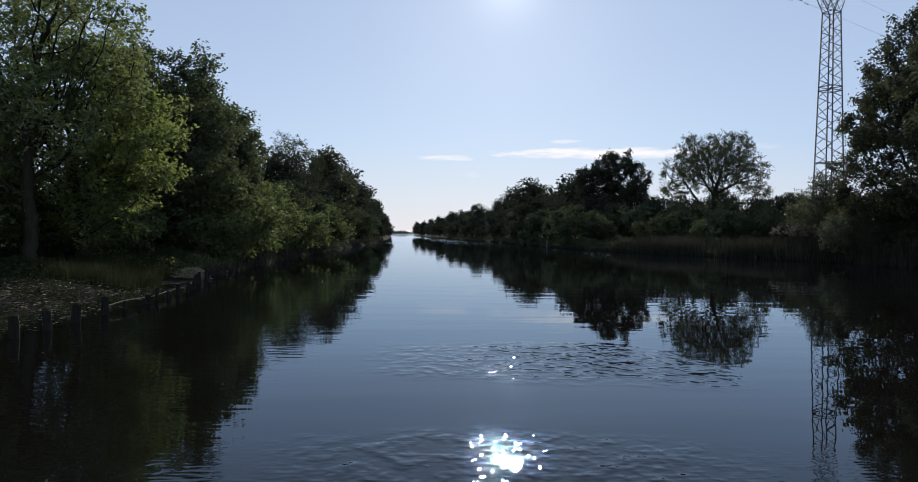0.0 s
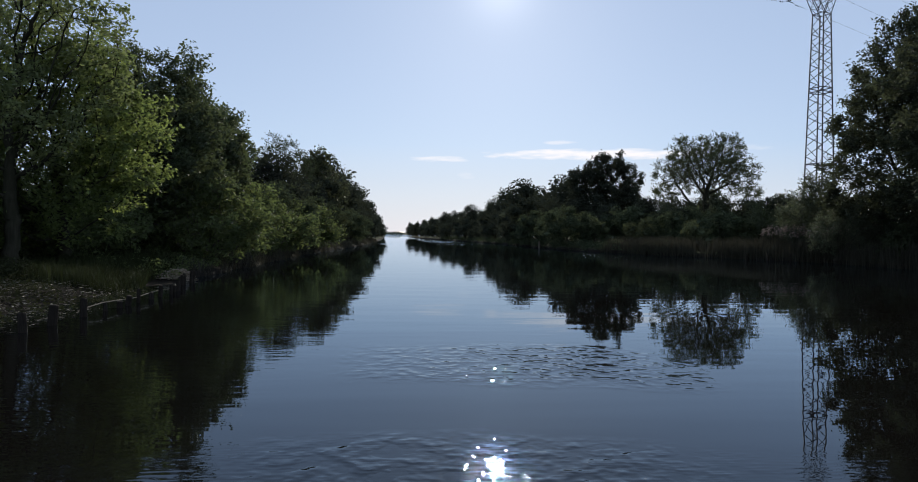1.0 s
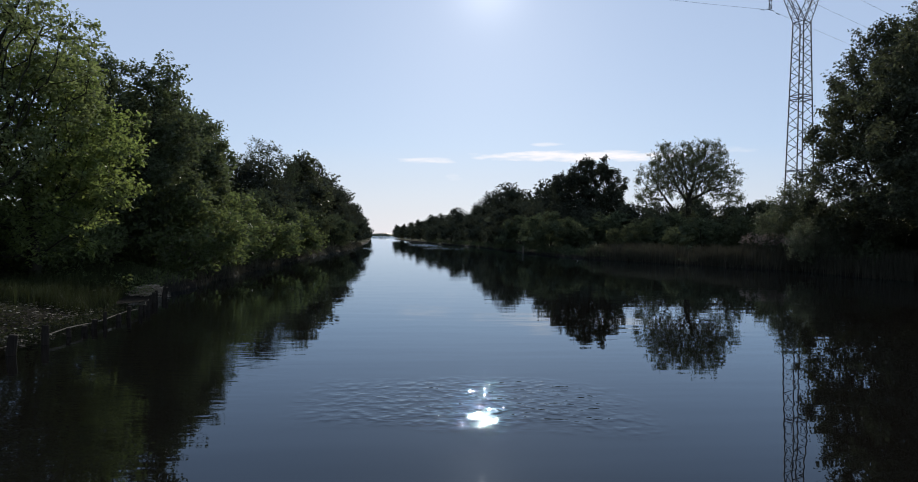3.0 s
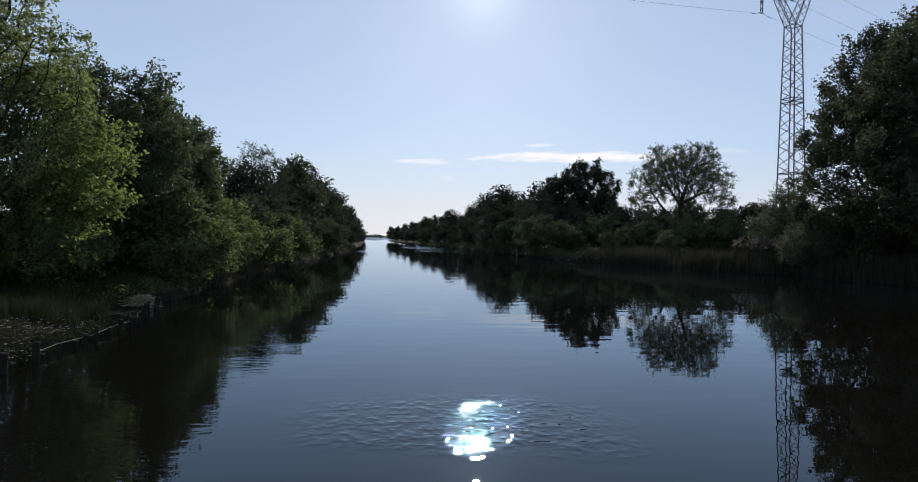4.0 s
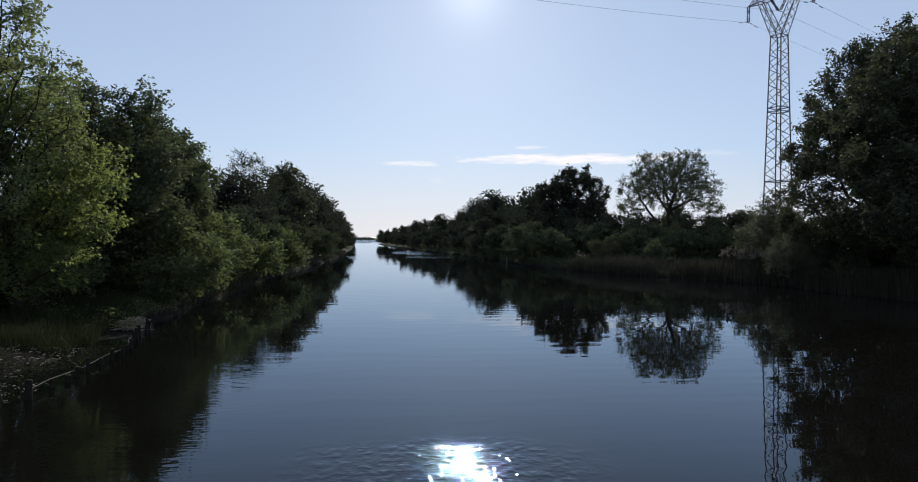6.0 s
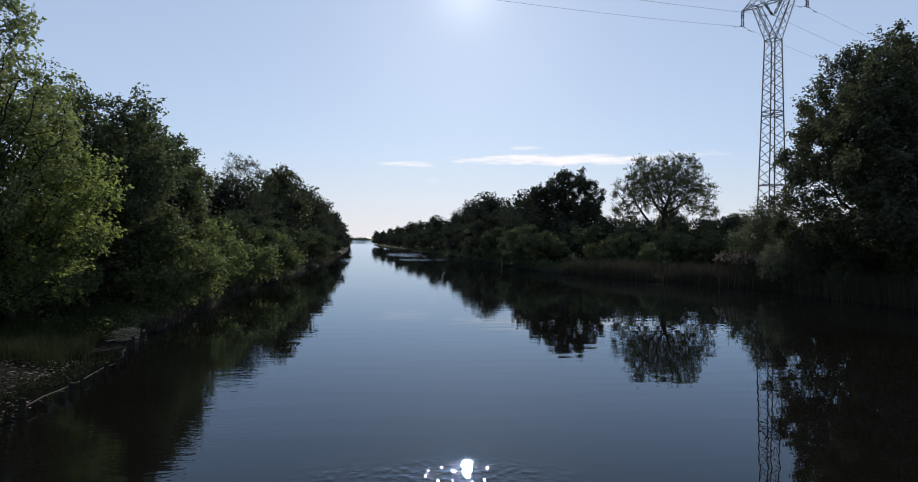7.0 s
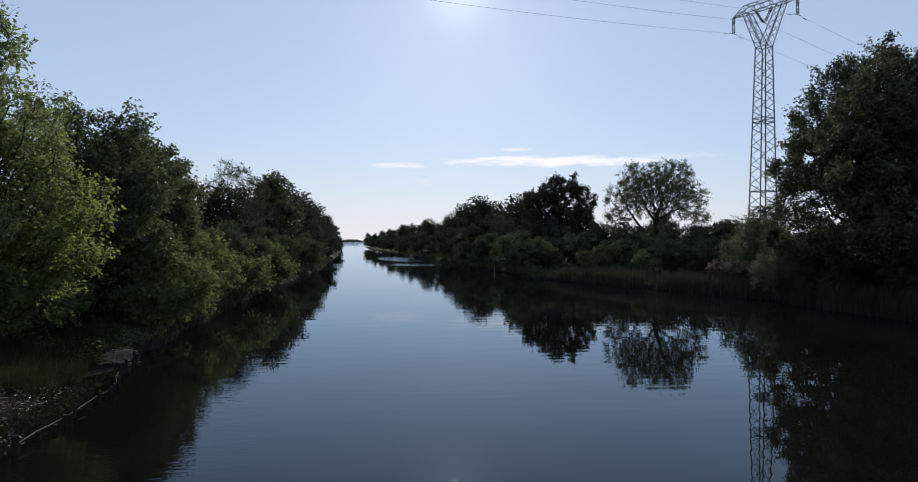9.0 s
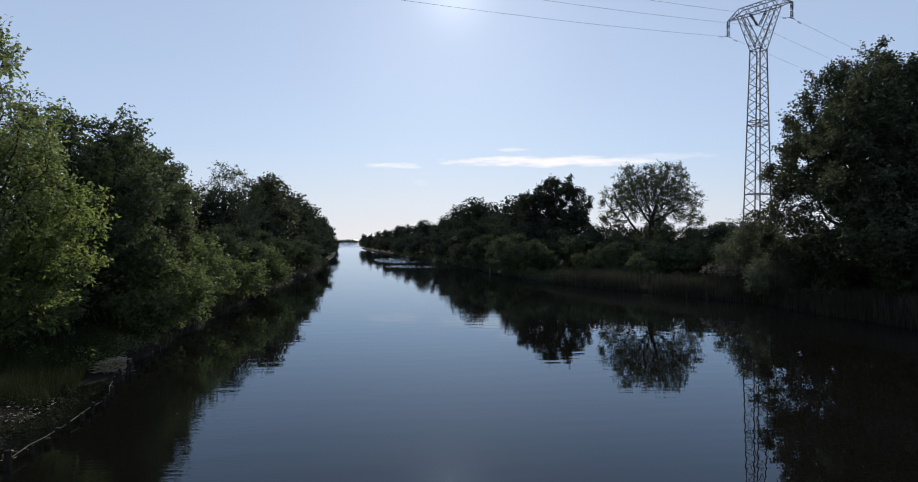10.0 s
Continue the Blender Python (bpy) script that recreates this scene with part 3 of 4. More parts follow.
SHRUB_LOBES = [(0.0, 0, 0.62, 0.42, 0.34), (0.45, -0.2, 0.42, 0.36, 0.3), (-0.45, 0.1, 0.45, 0.38, 0.32), (0.1, -0.4, 0.3, 0.36, 0.24)]
shrub = make_tree("shrub", 21, 3.9, SHRUB_LOBES, LEAF_SHRUB, BARK, clumps=170, per=54, leaf=0.21, stem=0.06, fork=0.1, stems=4)
tagged(place(shrub, -9.3, 32.2, 0.4, 20), "leafy green waterside shrub hanging over the bank", "shrub", group="shrubs along the bank")
shrub_b = make_tree("shrub", 22, 3.4, [(0.1, 0, 0.6, 0.5, 0.36), (-0.5, 0, 0.4, 0.4, 0.3), (0.55, 0.1, 0.34, 0.36, 0.26)], LEAF_SHRUB, BARK, clumps=150, per=54, leaf=0.21, stem=0.05, fork=0.1, stems=4)
tagged(place(shrub_b, -9.0, 37.0, 0.4, 75), "low spreading green shrub at the water's edge", "shrub", group="shrubs along the bank")
for k, (src, x, y, s, turn) in enumerate(((shrub, -9.8, 42.5, 1.15, 140), (shrub_b, -9.0, 48, 1.1, 200), (shrub, -9.0, 54, 1.0, 260), (shrub_b, -8.8, 60, 1.15, 10),
                                         (shrub, -11.6, 36.5, 1.15, 310), (shrub_b, -12.2, 29.2, 0.85, 120), (shrub, -12.5, 50, 1.2, 50), (shrub_b, -13.4, 24.5, 0.8, 30),
                                         (shrub, -14.0, 19.5, 0.75, 80), (shrub_b, -13.0, 16.5, 0.6, 170), (shrub, -16.5, 28.0, 1.1, 220), (shrub_b, -17.5, 22.0, 1.1, 260), (shrub, -17.0, 40.0, 1.2, 20))):
    copy_thing(src, pose(x, y, 0.45, 0, 0, turn) @ Matrix.Scale(s, 4))

# ---- woods along both banks ----
WOOD_LOBES = ([(0, 0, 0.78, 0.24, 0.2), (0.14, 0.05, 0.55, 0.25, 0.2), (-0.15, 0, 0.55, 0.25, 0.2), (0, 0.1, 0.34, 0.27, 0.16), (0.1, -0.12, 0.22, 0.22, 0.13)],
              [(0.03, 0, 0.82, 0.2, 0.16), (-0.13, 0.05, 0.64, 0.22, 0.18), (0.16, 0, 0.6, 0.2, 0.16), (0, 0, 0.42, 0.26, 0.17), (-0.05, 0.1, 0.24, 0.25, 0.13)],
              [(0.05, 0, 0.74, 0.24, 0.2), (0.34, 0.15, 0.56, 0.26, 0.22), (-0.36, 0.1, 0.6, 0.28, 0.24), (0.1, -0.3, 0.46, 0.3, 0.2), (-0.2, -0.2, 0.3, 0.34, 0.2), (0.4, -0.1, 0.26, 0.32, 0.2)])
FAR_LABELS = ("dark alder in the belt of trees along the canal", "tall poplar-like tree in the bank's belt of woods", "grey-green willow hanging to the water",
              "broad dull-green tree in the bank's belt of woods", "low thick green willow bush at the waterside")
FAR_KINDS = ((WOOD_LOBES[0], LEAF_DARK, 12.0), (WOOD_LOBES[1], LEAF_POPLAR, 13.0), (WOOD_LOBES[2], LEAF_WILLOW, 7.5), (WOOD_LOBES[0], LEAF_POPLAR, 11.0), (WOOD_LOBES[2], LEAF_OAK, 6.0))
grown = {}


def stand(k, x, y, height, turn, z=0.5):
    """One more tree of a kind, grown to a height; those far off have fewer and larger leaves, and evener leaf tones in
    place of haze.
    """
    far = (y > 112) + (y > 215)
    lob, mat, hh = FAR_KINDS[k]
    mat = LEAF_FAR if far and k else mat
    m = pose(x, y, z, 0, 0, turn) @ Matrix.Scale(height / hh, 4)
    if (k, far) in grown:
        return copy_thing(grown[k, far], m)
    n_clumps, n_leaves, size = ((200, 48, 0.38), (170, 40, 0.45), (100, 32, 0.6))[far]
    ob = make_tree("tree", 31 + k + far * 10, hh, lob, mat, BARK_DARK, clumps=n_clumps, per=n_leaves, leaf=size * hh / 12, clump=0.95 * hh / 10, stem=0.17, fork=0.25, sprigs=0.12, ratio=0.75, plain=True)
    tagged(ob, FAR_LABELS[k], "tree", group="trees along the canal")
    ob.matrix_basis = m
    grown[k, far] = ob
    return ob


rng = np.random.default_rng(5)
y = 55.0
while y < 440:       # left bank, front and back rows
    step = 5.5 + y * 0.055
    stand(int(rng.choice([2, 4, 2])), left_edge(y) - rng.uniform(1.2, 2.2) - (y > 110), y, rng.uniform(4.5, 7.5), rng.uniform(0, 360))
    if y > 62:
        stand(int(rng.choice([0, 3, 1, 0])), left_edge(y) - rng.uniform(5, 9), y + rng.uniform(-2, 2), rng.uniform(8.5, 10) + (y > 84) * rng.uniform(1.8, 4.2), rng.uniform(0, 360))
    y += step
y = 70.0
while y < 450:       # right bank
    step = 5.5 + y * 0.042
    if y > 84:
        stand(int(rng.choice([2, 2, 4, 0])), right_edge(y) + rng.uniform(1.0, 2.2), y, rng.uniform(5.5, 8.5), rng.uniform(0, 360))
    if y > 118:
        stand(int(rng.choice([0, 3, 1])), right_edge(y) + rng.uniform(9, 16), y + rng.uniform(-3, 3), rng.uniform(11, 12.5) - (y > 190) * 1.2, rng.uniform(0, 360))
    if y > 165:
        stand(int(rng.choice([0, 3, 1])), right_edge(y) + rng.uniform(22, 34), y + rng.uniform(-3, 3), rng.uniform(11.5, 13.5), rng.uniform(0, 360))
    y += step

t = make_tree("tree", 51, 13.6, [(0.0, 0, 0.82, 0.17, 0.15), (0.15, 0, 0.68, 0.16, 0.15), (-0.17, 0, 0.7, 0.17, 0.15), (0.0, 0, 0.5, 0.26, 0.18), (0.05, 0, 0.28, 0.26, 0.15)],
              LEAF_WILLOW, BARK, clumps=420, per=26, leaf=0.26, stem=0.2, fork=0.25, sprigs=0.35, ratio=0.35, droop=-0.3)
tagged(place(t, -14.6, 86, 0.6), "feathery grey-green tree with thin upright twigs", "tree")
copy_thing(t, pose(-16.2, 134, 0.6, 0, 0, 120) @ Matrix.Scale(1.16, 4))

# ---- single trees on the right bank ----
t = make_tree("tree", 41, 15.9, [(0, 0, 0.66, 0.27, 0.2), (-0.27, 0, 0.60, 0.18, 0.16), (0.27, 0, 0.60, 0.18, 0.16), (-0.15, 0, 0.78, 0.19, 0.14), (0.13, 0, 0.79, 0.2, 0.15), (0, 0.2, 0.64, 0.2, 0.16), (0, -0.2, 0.64, 0.2, 0.16), (-0.33, 0, 0.46, 0.14, 0.09), (0.33, 0, 0.47, 0.14, 0.09)],
              LEAF_OAK, BARK_DARK, clumps=900, per=40, leaf=0.19, stem=0.42, fork=0.26, shell=0.3, sprigs=0.02, loose=0.8)
tagged(place(t, 40.1, 86.5, 0.6), "wide open-crowned oak with visible dark branches", "tree")
t = make_tree("tree", 42, 15.4, [(0, 0, 0.80, 0.24, 0.17), (0.22, 0, 0.64, 0.2, 0.2), (-0.24, 0, 0.62, 0.22, 0.2), (0, 0, 0.46, 0.36, 0.2), (-0.3, -0.2, 0.32, 0.26, 0.18), (-0.15, -0.3, 0.24, 0.3, 0.16), (0.1, 0, 0.22, 0.34, 0.14)],
              LEAF_DARK, BARK_DARK, clumps=680, per=112, leaf=0.31, stem=0.4, fork=0.15, sprigs=0.03, loose=0.85)
tagged(place(t, 34.0, 110, 0.6), "large dark dense tree with a rounded crown", "tree")
t = make_tree("tree", 43, 18.3, [(0.12, 0, 0.87, 0.17, 0.12), (-0.03, 0, 0.83, 0.15, 0.11), (-0.13, 0, 0.73, 0.15, 0.12), (-0.165, 0, 0.6, 0.14, 0.13), (-0.175, 0, 0.46, 0.16, 0.12), (0.26, 0, 0.77, 0.19, 0.14), (0.02, 0, 0.63, 0.26, 0.17), (0.26, 0, 0.54, 0.2, 0.15),
                                 (-0.17, 0, 0.32, 0.2, 0.13), (0.15, -0.05, 0.32, 0.26, 0.14), (0.0, 0.0, 0.2, 0.34, 0.12), (0, -0.22, 0.5, 0.2, 0.15), (0, 0.22, 0.55, 0.2, 0.15)],
              LEAF_POPLAR, BARK_DARK, clumps=1000, per=126, leaf=0.205, stem=0.34, fork=0.25, sprigs=0.04, loose=0.45)
tagged(place(t, 35.9, 44.0, 0.5), "tall dark poplar-like tree by the canal bend", "tree")
t = make_tree("tree", 44, 16.5, [(0.0, 0, 0.84, 0.2, 0.14), (-0.15, 0, 0.66, 0.2, 0.15), (0.17, 0, 0.66, 0.22, 0.16), (0, 0, 0.46, 0.28, 0.16), (-0.12, -0.1, 0.28, 0.24, 0.12)],
              LEAF_POPLAR, BARK_DARK, clumps=560, per=105, leaf=0.25, stem=0.3, fork=0.25, sprigs=0.1)
tagged(place(t, 34.4, 37.5, 0.5), "tall grey-green tree beside the dark one", "tree")
t = make_tree("shrub", 45, 7.0, [(0.0, 0, 0.66, 0.26, 0.3), (0.26, -0.1, 0.42, 0.24, 0.28), (-0.24, 0.1, 0.42, 0.26, 0.28), (-0.05, -0.2, 0.24, 0.3, 0.2)], LEAF_SILVER, BARK, clumps=300, per=60, leaf=0.22, stem=0.08, fork=0.1, stems=4, ratio=0.35)
tagged(place(t, 34.6, 54.0, 0.4, 40), "silvery willow shrub under the tall tree", "shrub", group="shrubs along the bank")
copy_thing(t, pose(31.6, 46.5, 0.35, 0, 0, 160) @ Matrix.Scale(0.6, 4))
copy_thing(t, pose(36.5, 48.5, 0.5, 0, 0, 250) @ Matrix.Scale(0.75, 4))
for k, x, y, hh, turn in ((4, 27.0, 74, 4.6, 0), (2, 31.0, 76, 6.0, 40), (4, 30.2, 68, 4.2, 80), (2, 35.0, 72, 5.8, 130), (4, 38.5, 70, 6.2, 200), (2, 42.5, 70, 6.8, 260), (4, 40.0, 62, 5.6, 300),
                          (2, 46.5, 70, 7.0, 20), (4, 24.5, 84, 5.0, 110), (2, 26.0, 92, 6.5, 170), (0, 31.0, 100, 8.5, 220), (4, 34.5, 84, 6.5, 330), (2, 48.0, 78, 7.8, 75), (4, 37.0, 60, 4.2, 15),
                          (3, 45, 96, 8.8, 10), (3, 53, 92, 8.8, 100), (0, 60, 96, 9.4, 200), (4, 44.5, 60, 5.5, 240), (2, 50, 66, 6.0, 280), (4, 44, 52, 6, 140), (2, 42, 46, 7, 10),
                          (2, 37.0, 40, 6.0, 30), (4, 33.5, 37.5, 4.2, 60), (2, 40, 34, 7, 90), (4, 34.5, 32.5, 5, 120), (4, 36, 27, 5, 150), (2, 36, 52, 6.0, 220), (4, 32.2, 41.5, 3.2, 250), (4, 36.0, 44.5, 5.0, 10),
                          (2, 34.5, 96, 7.6, 15), (2, 31.0, 92, 7.0, 95), (4, 36.5, 88, 6.8, 190), (4, 47.5, 88, 7.0, 35), (2, 52, 84, 8.4, 65), (0, 56, 88, 9.2, 165), (2, 49, 72, 7.2, 230), (3, 33.0, 82, 6.8, 70), (0, 36.5, 84, 8.4, 170), (0, 33.0, 90, 8.2, 310), (3, 40, 82, 8.3, 260), (0, 44.5, 84, 8.5, 20), (2, 29.5, 84, 7.4, 50), (0, 37.5, 92, 7.0, 300), (3, 42.5, 92, 8.2, 80),
                          (0, 32.2, 87, 8.8, 45), (3, 34.8, 86, 8.4, 145), (0, 46.0, 80, 8.8, 245), (3, 48.5, 82, 9.0, 345), (0, 43.0, 80, 8.2, 15), (2, 50.5, 80, 8.6, 115), (0, 53, 80, 9.2, 215),
                          (0, 40.5, 47, 13.5, 60), (0, 41.5, 40, 14.5, 160), (4, 38.3, 80, 7.4, 25), (4, 35.2, 79, 7.0, 125), (4, 42.5, 78, 7.8, 215), (4, 46.0, 75, 8.0, 305),
                          (1, -12.4, 100, 13.4, 20), (0, -12.2, 116, 13.8, 120)):
    stand(k, x, y, hh, turn)


# ---- pylon ----
def bars(pile, pairs, r):
    for a, b in pairs:
        pile.tube([a, b], r, 4)


def build_pylon(x, y, turn):
    """Lattice tower: square tapering body, forked head, long horizontal arm with hanging insulators."""
    tower = place(new("pylon"), x, y, 0.6, turn)
    tagged(tower, "tall grey lattice steel pylon with a forked head", "pylon")
    zn, zh, half = 28.2, 33.0, 4.4

    def side(z):
        return float(np.interp(z, (0, zn), (1.32, 0.70)))

    sg = ((-1, -1), (1, -1), (1, 1), (-1, 1))

    def corner(k, z):
        return np.array([sg[k % 4][0] * side(z), sg[k % 4][1] * side(z), z])

    for k in range(4):
        p = Pile()
        bars(p, [(corner(k, -0.6), corner(k, zn))], 0.095)
        part("leg", *p.arrays(), STEEL, tower)
        foot = Pile()
        foot.tube([corner(k, -1.2), corner(k, 0.25)], 0.4, 8)
        part("footing", *foot.arrays(), CONCRETE, tower, "pale concrete footing")
    levels = [0.0]
    while levels[-1] < zn - 0.9:
        levels.append(levels[-1] + side(levels[-1]) * 1.15)
    levels[-1] = zn
    for k in range(4):
        for j in range(len(levels) - 1):
            a, b = (k, k + 1) if j % 2 == 0 else (k + 1, k)
            p = Pile()
            bars(p, [(corner(a, levels[j]), corner(b, levels[j + 1]))], 0.048)
            part("brace", *p.arrays(), STEEL, tower)
        for z in (10.2, 18.8, 19.3, zn):
            p = Pile()
            bars(p, [(corner(k, z), corner(k + 1, z))], 0.06)
            part("crossbar", *p.arrays(), STEEL, tower)
    # forked head: two lattice legs that lean outwards
    for s in (-1, 1):
        p = Pile()
        n = 6
        low = [np.array([s * 0.70, v, zn]) for v in (-0.7, 0.7)] + [np.array([-s * 0.1, v, zn + 0.3]) for v in (-0.7, 0.7)]
        high = [np.array([s * 2.75, v, zh]) for v in (-0.45, 0.45)] + [np.array([s * 2.0, v, zh]) for v in (-0.45, 0.45)]
        bars(p, zip(low, high), 0.06)
        rail = [[low[i] + (high[i] - low[i]) * u for u in np.linspace(0, 1, n + 1)] for i in range(4)]
        for j in range(n):
            for a, b in ((0, 2), (1, 3), (0, 1), (2, 3)):
                bars(p, [(rail[a][j], rail[b][j + 1]) if j % 2 else (rail[b][j], rail[a][j + 1])], 0.035)
        part("fork_arm", *p.arrays(), STEEL, tower)
    # cross arm
    p = Pile()
    xs = np.linspace(-half, half, 15)
    top = lambda u: zh + 1.0 * min(1, max(0, (half - abs(u)) / (half - 2.6)))
    wid = lambda u: 0.12 + 0.36 * min(1, max(0, (half - abs(u)) / (half - 2.6)))
    for v in (-1, 1):
        for j in range(14):
            a, b = xs[j], xs[j + 1]
            al, bl = (a, v * wid(a), zh), (b, v * wid(b), zh)
            at, bt = (a, v * wid(a), top(a)), (b, v * wid(b), top(b))
            bars(p, [(al, bl), (at, bt)], 0.055)
            bars(p, [(al, bt) if j % 2 else (at, bl)], 0.035)
    for j in range(14):
        a, b = xs[j], xs[j + 1]
        for zz in (lambda u: zh, top):
            bars(p, [((a, -wid(a), zz(a)), (b, wid(b), zz(b))) if j % 2 else ((a, wid(a), zz(a)), (b, -wid(b), zz(b)))], 0.03)
    part("cross_arm", *p.arrays(), STEEL, tower)

    def string(a, b):
        a, b = np.array(a), np.array(b)
        d = Pile()
        pts, rad = [], []
        for u in np.linspace(0, 1, 25):
            pts.append(a + (b - a) * u)
            rad.append(0.03 if int(u * 24) % 2 else 0.12)
        d.tube(pts, rad, 8)
        part("insulator", *d.arrays(), GLASS_INS, tower, "dark ribbed insulator string")

    ends = []
    for u in (-half, half):
        for v in (-0.18, 0.18):
            string((u, v, zh - 0.05), (u, v, zh - 1.85))
        ends.append((u, 0, zh - 2.0))
    for u in (-1.5, 1.5):
        for v in (-0.15, 0.15):
            string((u * 0.75, v, zh - 0.05), (u * 0.12, v, zh - 1.6))
    ends.append((0, 0, zh - 1.75))
    for e in ends:
        c = Pile()
        c.tube([(e[0] - 0.22, 0, e[2] + 0.12), (e[0] + 0.22, 0, e[2] + 0.12)], 0.04, 6)
        c.tube([(e[0], -0.6, e[2]), (e[0], 0.6, e[2])], 0.05, 6)
        part("clamp", *c.arrays(), STEEL, tower)
    return tower, ends


pylon, hang = build_pylon(50.2, 78.1, -67.0)
bpy.context.view_layer.update()
for e in hang:
    # conductors run both ways, square to the arm, and sag
    p = Pile()
    for way in (-1, 1):
        s = np.linspace(0, 1, 40)
        loc = [pylon.matrix_world @ Vector((e[0], way * 240 * u, e[2] - 4 * 7.0 * u * (1 - u))) for u in s]
        p.tube([tuple(v) for v in loc], 0.0135, 6)
    line = tagged(new("power_line", mesh_from("power_line", *p.arrays(), WIRE)), "thin grey conductor hanging from the pylon", "power line", group="power lines")
    for way in (-1, 1):
        d = Pile()
        a, b = (pylon.matrix_world @ Vector((e[0], way * (1.5 + w), e[2] - 4 * 7.0 * (1.5 + w) / 240 - 0.09)) for w in (-0.28, 0.28))
        pts = [tuple(a + (b - a) * u) for u in (0, 0.25, 0.3, 0.7, 0.75, 1)]
        d.tube(pts, [0.06, 0.06, 0.015, 0.015, 0.06, 0.06], 6)
        part("damper", *d.arrays(), STEEL, line, "small dark vibration damper")


# ---- waterside plants ----
def blades(name, rng, places, low, high, width, mat, label, category, bend=0.25):
    """Many narrow bent blades, each of two sheets."""
    n = len(places)
    base = np.asarray(places, float)
    hgt = rng.uniform(low, high, n)
    ang = rng.uniform(0, 2 * np.pi, n)
    d = np.stack([np.cos(ang), np.sin(ang), np.zeros(n)], 1)
    w = np.stack([-np.sin(ang), np.cos(ang), np.zeros(n)], 1) * (width * rng.uniform(0.6, 1.3, n))[:, None]
    lean = (bend * rng.uniform(0.2, 1.4, n) * hgt)[:, None]
    up = np.array([0, 0, 1.0]) * hgt[:, None]
    mid, tip = base + up * 0.55 + d * lean * 0.3, base + up + d * lean
    v = np.stack([base - w, base + w, mid + w * 0.8, mid - w * 0.8, tip + w * 0.12, tip - w * 0.12], 1).reshape(-1, 3)
    i = np.arange(n)[:, None] * 6
    q = np.concatenate([i + [[0, 1, 2, 3]], i + [[3, 2, 4, 5]]], 1).reshape(-1, 4)
    ob = new(name, mesh_from(name, v, q, mat))
    return tagged(ob, label, category, kind="stuff"), tip


def scatter(rng, n, y0, y1, edge, o0, o1, side, dens=None):
    out = []
    while len(out) < n:
        y, o = rng.uniform(y0, y1), rng.uniform(o0, o1)
        x = edge(y) + side * o
        if dens and noise.noise(Vector((x * dens, y * dens, 2.0))) < rng.uniform(-0.5, 0.4):
            continue
        out.append((x, y, bank_height(o, y, side) - 0.05))
    return out


rng = np.random.default_rng(8)


def herbs(name, n, y0, y1, o0, o1, top, size, mat, label, edge=left_edge, side=-1):
    """A mass of small leaves in uneven mounds over the bank."""
    c = np.array(scatter(rng, n, y0, y1, edge, o0, o1, side, 0.45))
    mound = np.array([0.45 + 0.9 * max(0, noise.noise(Vector((x * 0.7, y * 0.7, 5.0))) + 0.25) for x, y, z in c])
    c[:, 2] += 0.05 + rng.uniform(0, 1, n) ** 0.6 * mound * top
    p = Pile()
    p.leaves(rng, c, size, 0.5, 0.15)
    tagged(new(name, mesh_from(name, *p.arrays(), mat)), label, "weeds", kind="stuff")


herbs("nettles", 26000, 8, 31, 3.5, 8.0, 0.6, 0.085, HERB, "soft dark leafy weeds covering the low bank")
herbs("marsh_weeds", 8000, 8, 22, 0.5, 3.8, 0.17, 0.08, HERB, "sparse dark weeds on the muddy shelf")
herbs("bank_weeds", 16000, 24, 70, 0.3, 3.0, 0.6, 0.11, LEAF_SHRUB, "low green weeds hanging over the bank's edge")
herbs("waterside_weeds", 16000, 64, 230, -0.1, 2.6, 1.0, 0.26, LEAF_WILLOW, "dull green weeds hanging over the water's edge", right_edge, 1)
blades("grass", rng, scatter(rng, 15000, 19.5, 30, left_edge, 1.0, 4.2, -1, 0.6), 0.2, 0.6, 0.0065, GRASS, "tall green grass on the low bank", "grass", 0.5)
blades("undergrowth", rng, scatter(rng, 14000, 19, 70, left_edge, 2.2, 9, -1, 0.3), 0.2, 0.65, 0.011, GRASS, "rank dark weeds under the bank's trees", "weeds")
blades("sedge", rng, scatter(rng, 16000, 25, 160, left_edge, -0.1, 1.4, -1, 0.3), 0.2, 0.6, 0.013, REED, "brownish sedge fringe along the water", "sedge", 0.5)
blades("reeds", rng, scatter(rng, 17000, 30, 74, right_edge, -0.2, 4.0, 1, 0.3), 0.6, 1.5, 0.022, REED, "belt of brown and green reeds at the water's edge", "reeds", 0.15)
ob, tips = blades("flowering_reeds", rng, scatter(rng, 700, 46, 56, right_edge, 2.0, 5.0, 1), 1.6, 2.3, 0.018, REED, "tall reeds with pale pinkish plumes", "reeds", 0.12)
p = Pile()
at = np.repeat(tips, 6, 0) + rng.normal(size=(len(tips) * 6, 3)) * [0.05, 0.05, 0.10]
p.leaves(rng, at, 0.16, 0.4, 0.3)
tagged(new("reed_plumes", mesh_from("reed_plumes", *p.arrays(), PLUME)), "pale pinkish feathery reed plumes", "reeds", kind="stuff")


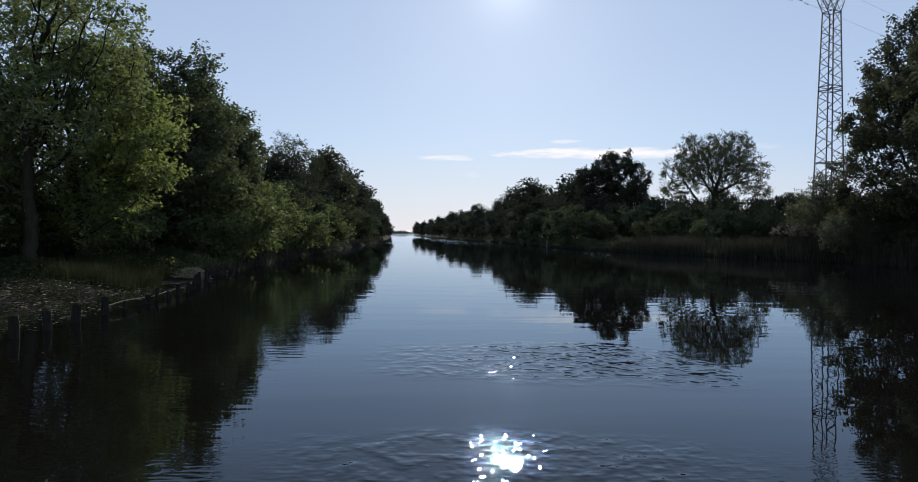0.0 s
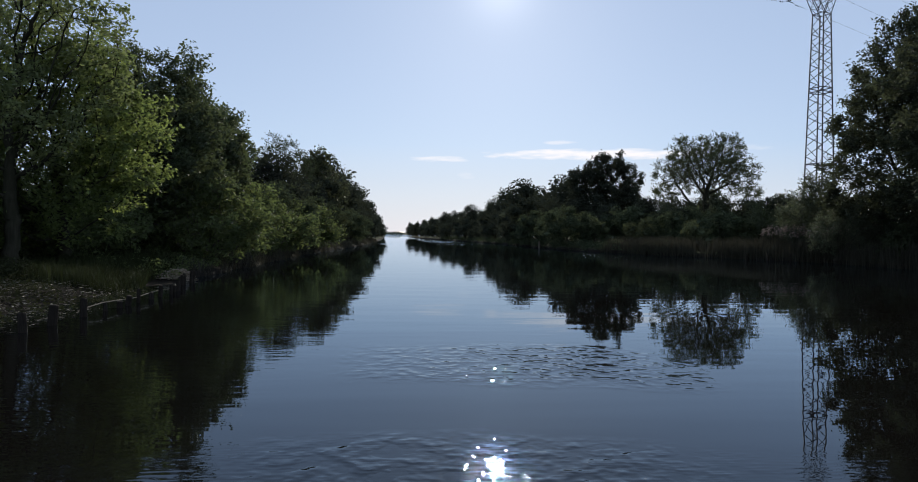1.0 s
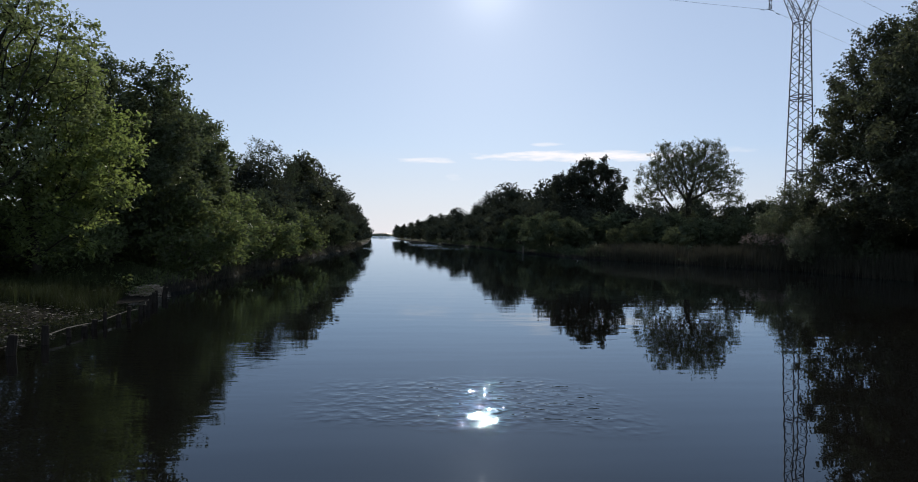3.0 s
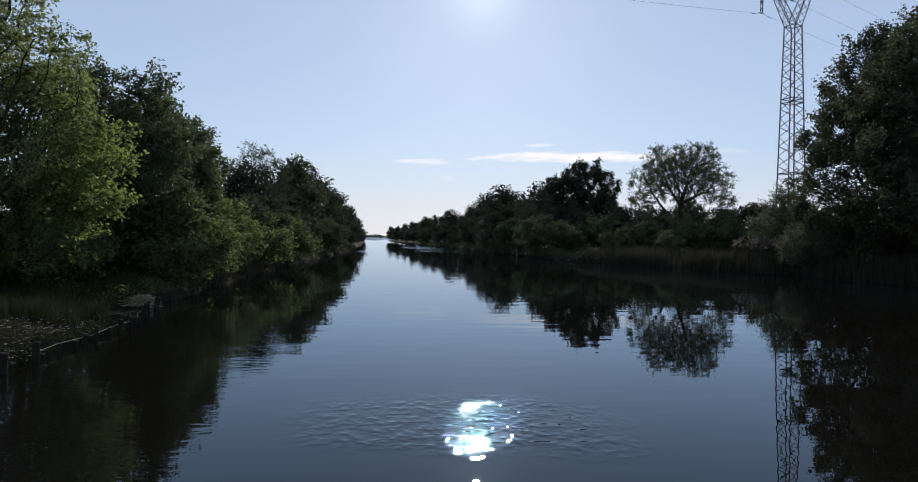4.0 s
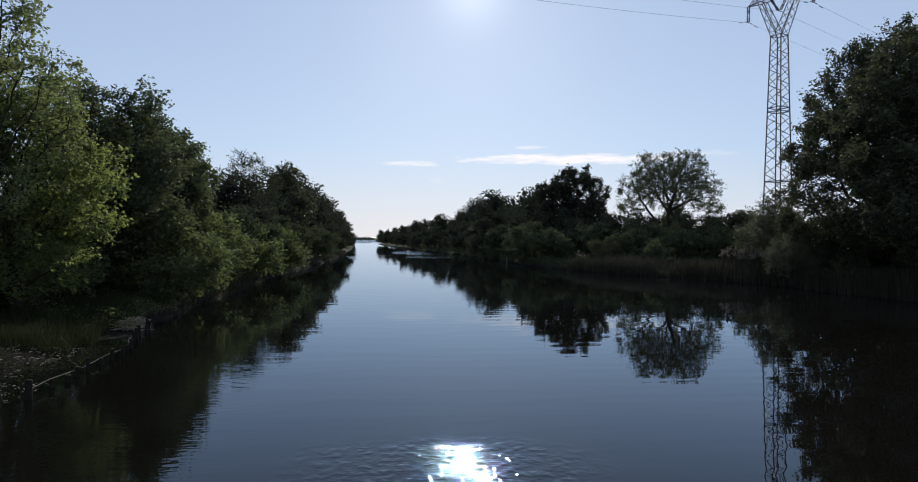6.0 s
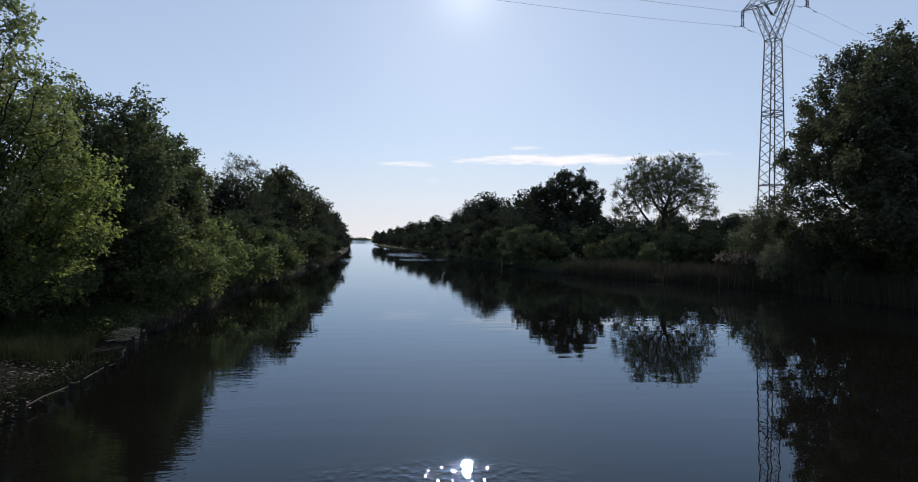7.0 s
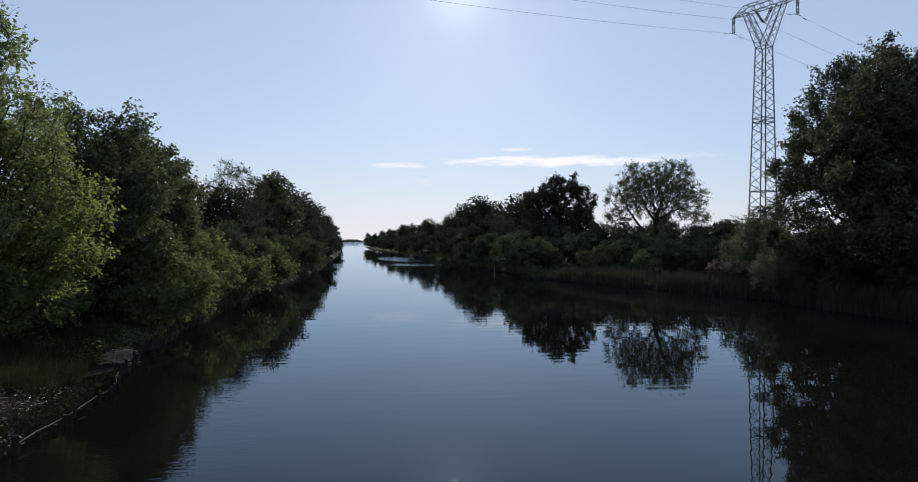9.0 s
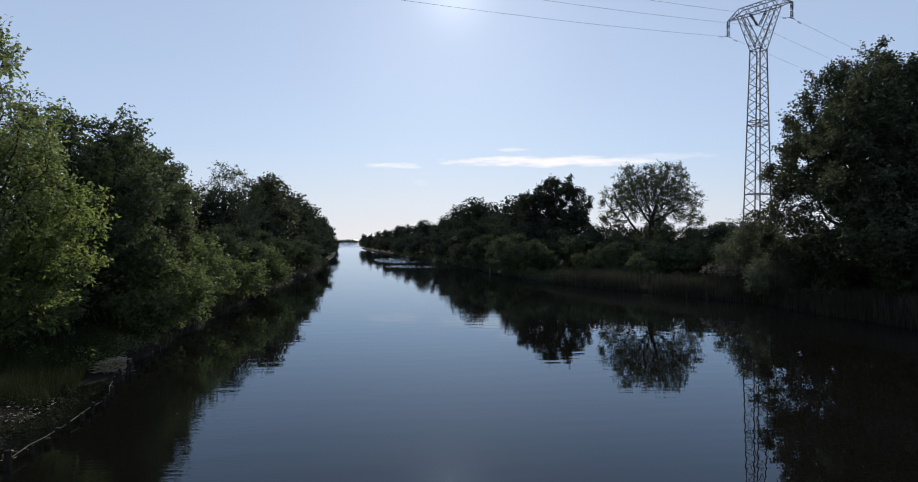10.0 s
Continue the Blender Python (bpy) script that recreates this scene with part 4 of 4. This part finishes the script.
# ---- old bank revetment ----
def build_revetment():
    rng = np.random.default_rng(4)
    rev = tagged(new("revetment"), "row of old dark wooden posts with a pale pole", "wooden revetment")
    y = 8.2
    tops = []
    while y < 25.5:
        x = left_edge(y) + 0.05 + rng.uniform(-0.06, 0.06)
        h = rng.uniform(0.22, 0.46) if y < 15 else rng.uniform(0.15, 0.38)
        r = rng.uniform(0.06, 0.09) if y < 15 else rng.uniform(0.045, 0.07)
        tilt = rng.normal(size=2) * 0.10
        p = Pile()
        zs = np.array([-1.2, 0, h * 0.6, h - 0.02, h])
        p.tube(np.stack([x + tilt[0] * zs, y + tilt[1] * zs, zs], 1), np.array([1, 1, 0.97, 0.92, 0.7]) * r, 8)
        part("post", *p.arrays(), POST_WOOD, rev)
        tops.append((x, y, h))
        y += rng.uniform(0.85, 1.25) if y < 15 else rng.uniform(0.45, 0.9)
    run = [np.array(t) for t in tops if t[1] > 14.0]
    pts = [np.array([a[0] - 0.06, a[1], float(np.interp(a[1], (14, 24), (0.16, 0.12))) + 0.03 * math.sin(k * 1.3) + rng.uniform(-0.012, 0.012)]) for k, a in enumerate(run)]
    p = Pile()
    p.tube(np.array(pts), np.linspace(0.012, 0.009, len(pts)), 6)
    part("rail", *p.arrays(), PALE_WOOD, rev, "pale weathered pole lying along the posts")


build_revetment()
rng = np.random.default_rng(9)


def litter(name, n, y0, y1, o0, o1, size, label):
    p = Pile()
    c = np.array(scatter(rng, n, y0, y1, left_edge, o0, o1, -1, 0.5)) + (0, 0, 0.10)
    c[:, 2] = np.maximum(c[:, 2] + rng.uniform(0, 0.08, n), 0.015)
    p.leaves(rng, c, size, 0.35, 0.0)
    v, q = p.arrays()
    v = v.reshape(-1, 4, 3)
    v[:, :, 2] = c[:, None, 2] + (v[:, :, 2] - c[:, None, 2]) * 0.18
    tagged(new(name, mesh_from(name, v.reshape(-1, 3), q, LITTER)), label, "litter", kind="stuff")


litter("driftwood_litter", 520, 9.5, 16.0, 0.1, 2.4, 0.11, "pale dead leaves and broken reed lying on the wet shelf")
litter("marsh_debris", 900, 14.5, 21.0, 1.2, 4.0, 0.16, "pale dead reed lying among the marsh weeds")


def debris_heap(x, y, n):
    """A low heap of broken reed and sticks, lying every way."""
    p = Pile()
    u = rng.normal(size=(n, 2)) * 0.5
    px, py = x + u[:, 0] * 0.34, y + u[:, 1] * 0.95
    land = np.array([bank_height(left_edge(b) - a, b, -1) for a, b in zip(px, py)])
    mid = np.stack([px, py, np.maximum(land, 0.0) + 0.03 + 0.24 * np.exp(-(u ** 2).sum(1) * 1.5) * rng.uniform(0.1, 1.0, n)], 1)
    ang, half = rng.uniform(0, 2 * np.pi, n), rng.uniform(0.08, 0.34, n)
    d = np.stack([np.cos(ang), np.sin(ang), rng.normal(size=n) * 0.16], 1) * half[:, None]
    p.sticks(mid - d, mid + d, 0.014, 0.009)
    tagged(new("reed_debris", mesh_from("reed_debris", *p.arrays(), STRAW)), "heap of pale broken reed and sticks at the bank's corner", "debris", kind="stuff")


debris_heap(-7.95, 25.2, 360)


# ---- stakes by the far reeds ----
rng = np.random.default_rng(10)
for x, y, h in ((28.9, 51.0, 0.55), (29.3, 51.8, 0.7), (28.2, 53.0, 0.5), (29.9, 49.6, 0.6), (27.4, 55.5, 0.45)):
    p = Pile()
    zs = np.array([-1.0, 0, h * 0.6, h])
    p.tube(np.stack([x - 0.3 + zs * rng.normal() * 0.06, y + zs * 0.02, zs], 1), [0.07, 0.07, 0.065, 0.05], 8)
    tagged(new("stake", mesh_from("stake", *p.arrays(), POST_WOOD)), "short dark wooden stake standing in shallow water", "stake", group="stakes by the reeds")
p = Pile()
p.tube([(19.4, 94, -0.8), (19.4, 94, 0.9), (19.42, 94, 1.0)], [0.09, 0.085, 0.05], 8)
tagged(new("marker_post", mesh_from("marker_post", *p.arrays(), PALE_WOOD)), "pale weathered marker post in the water", "post")
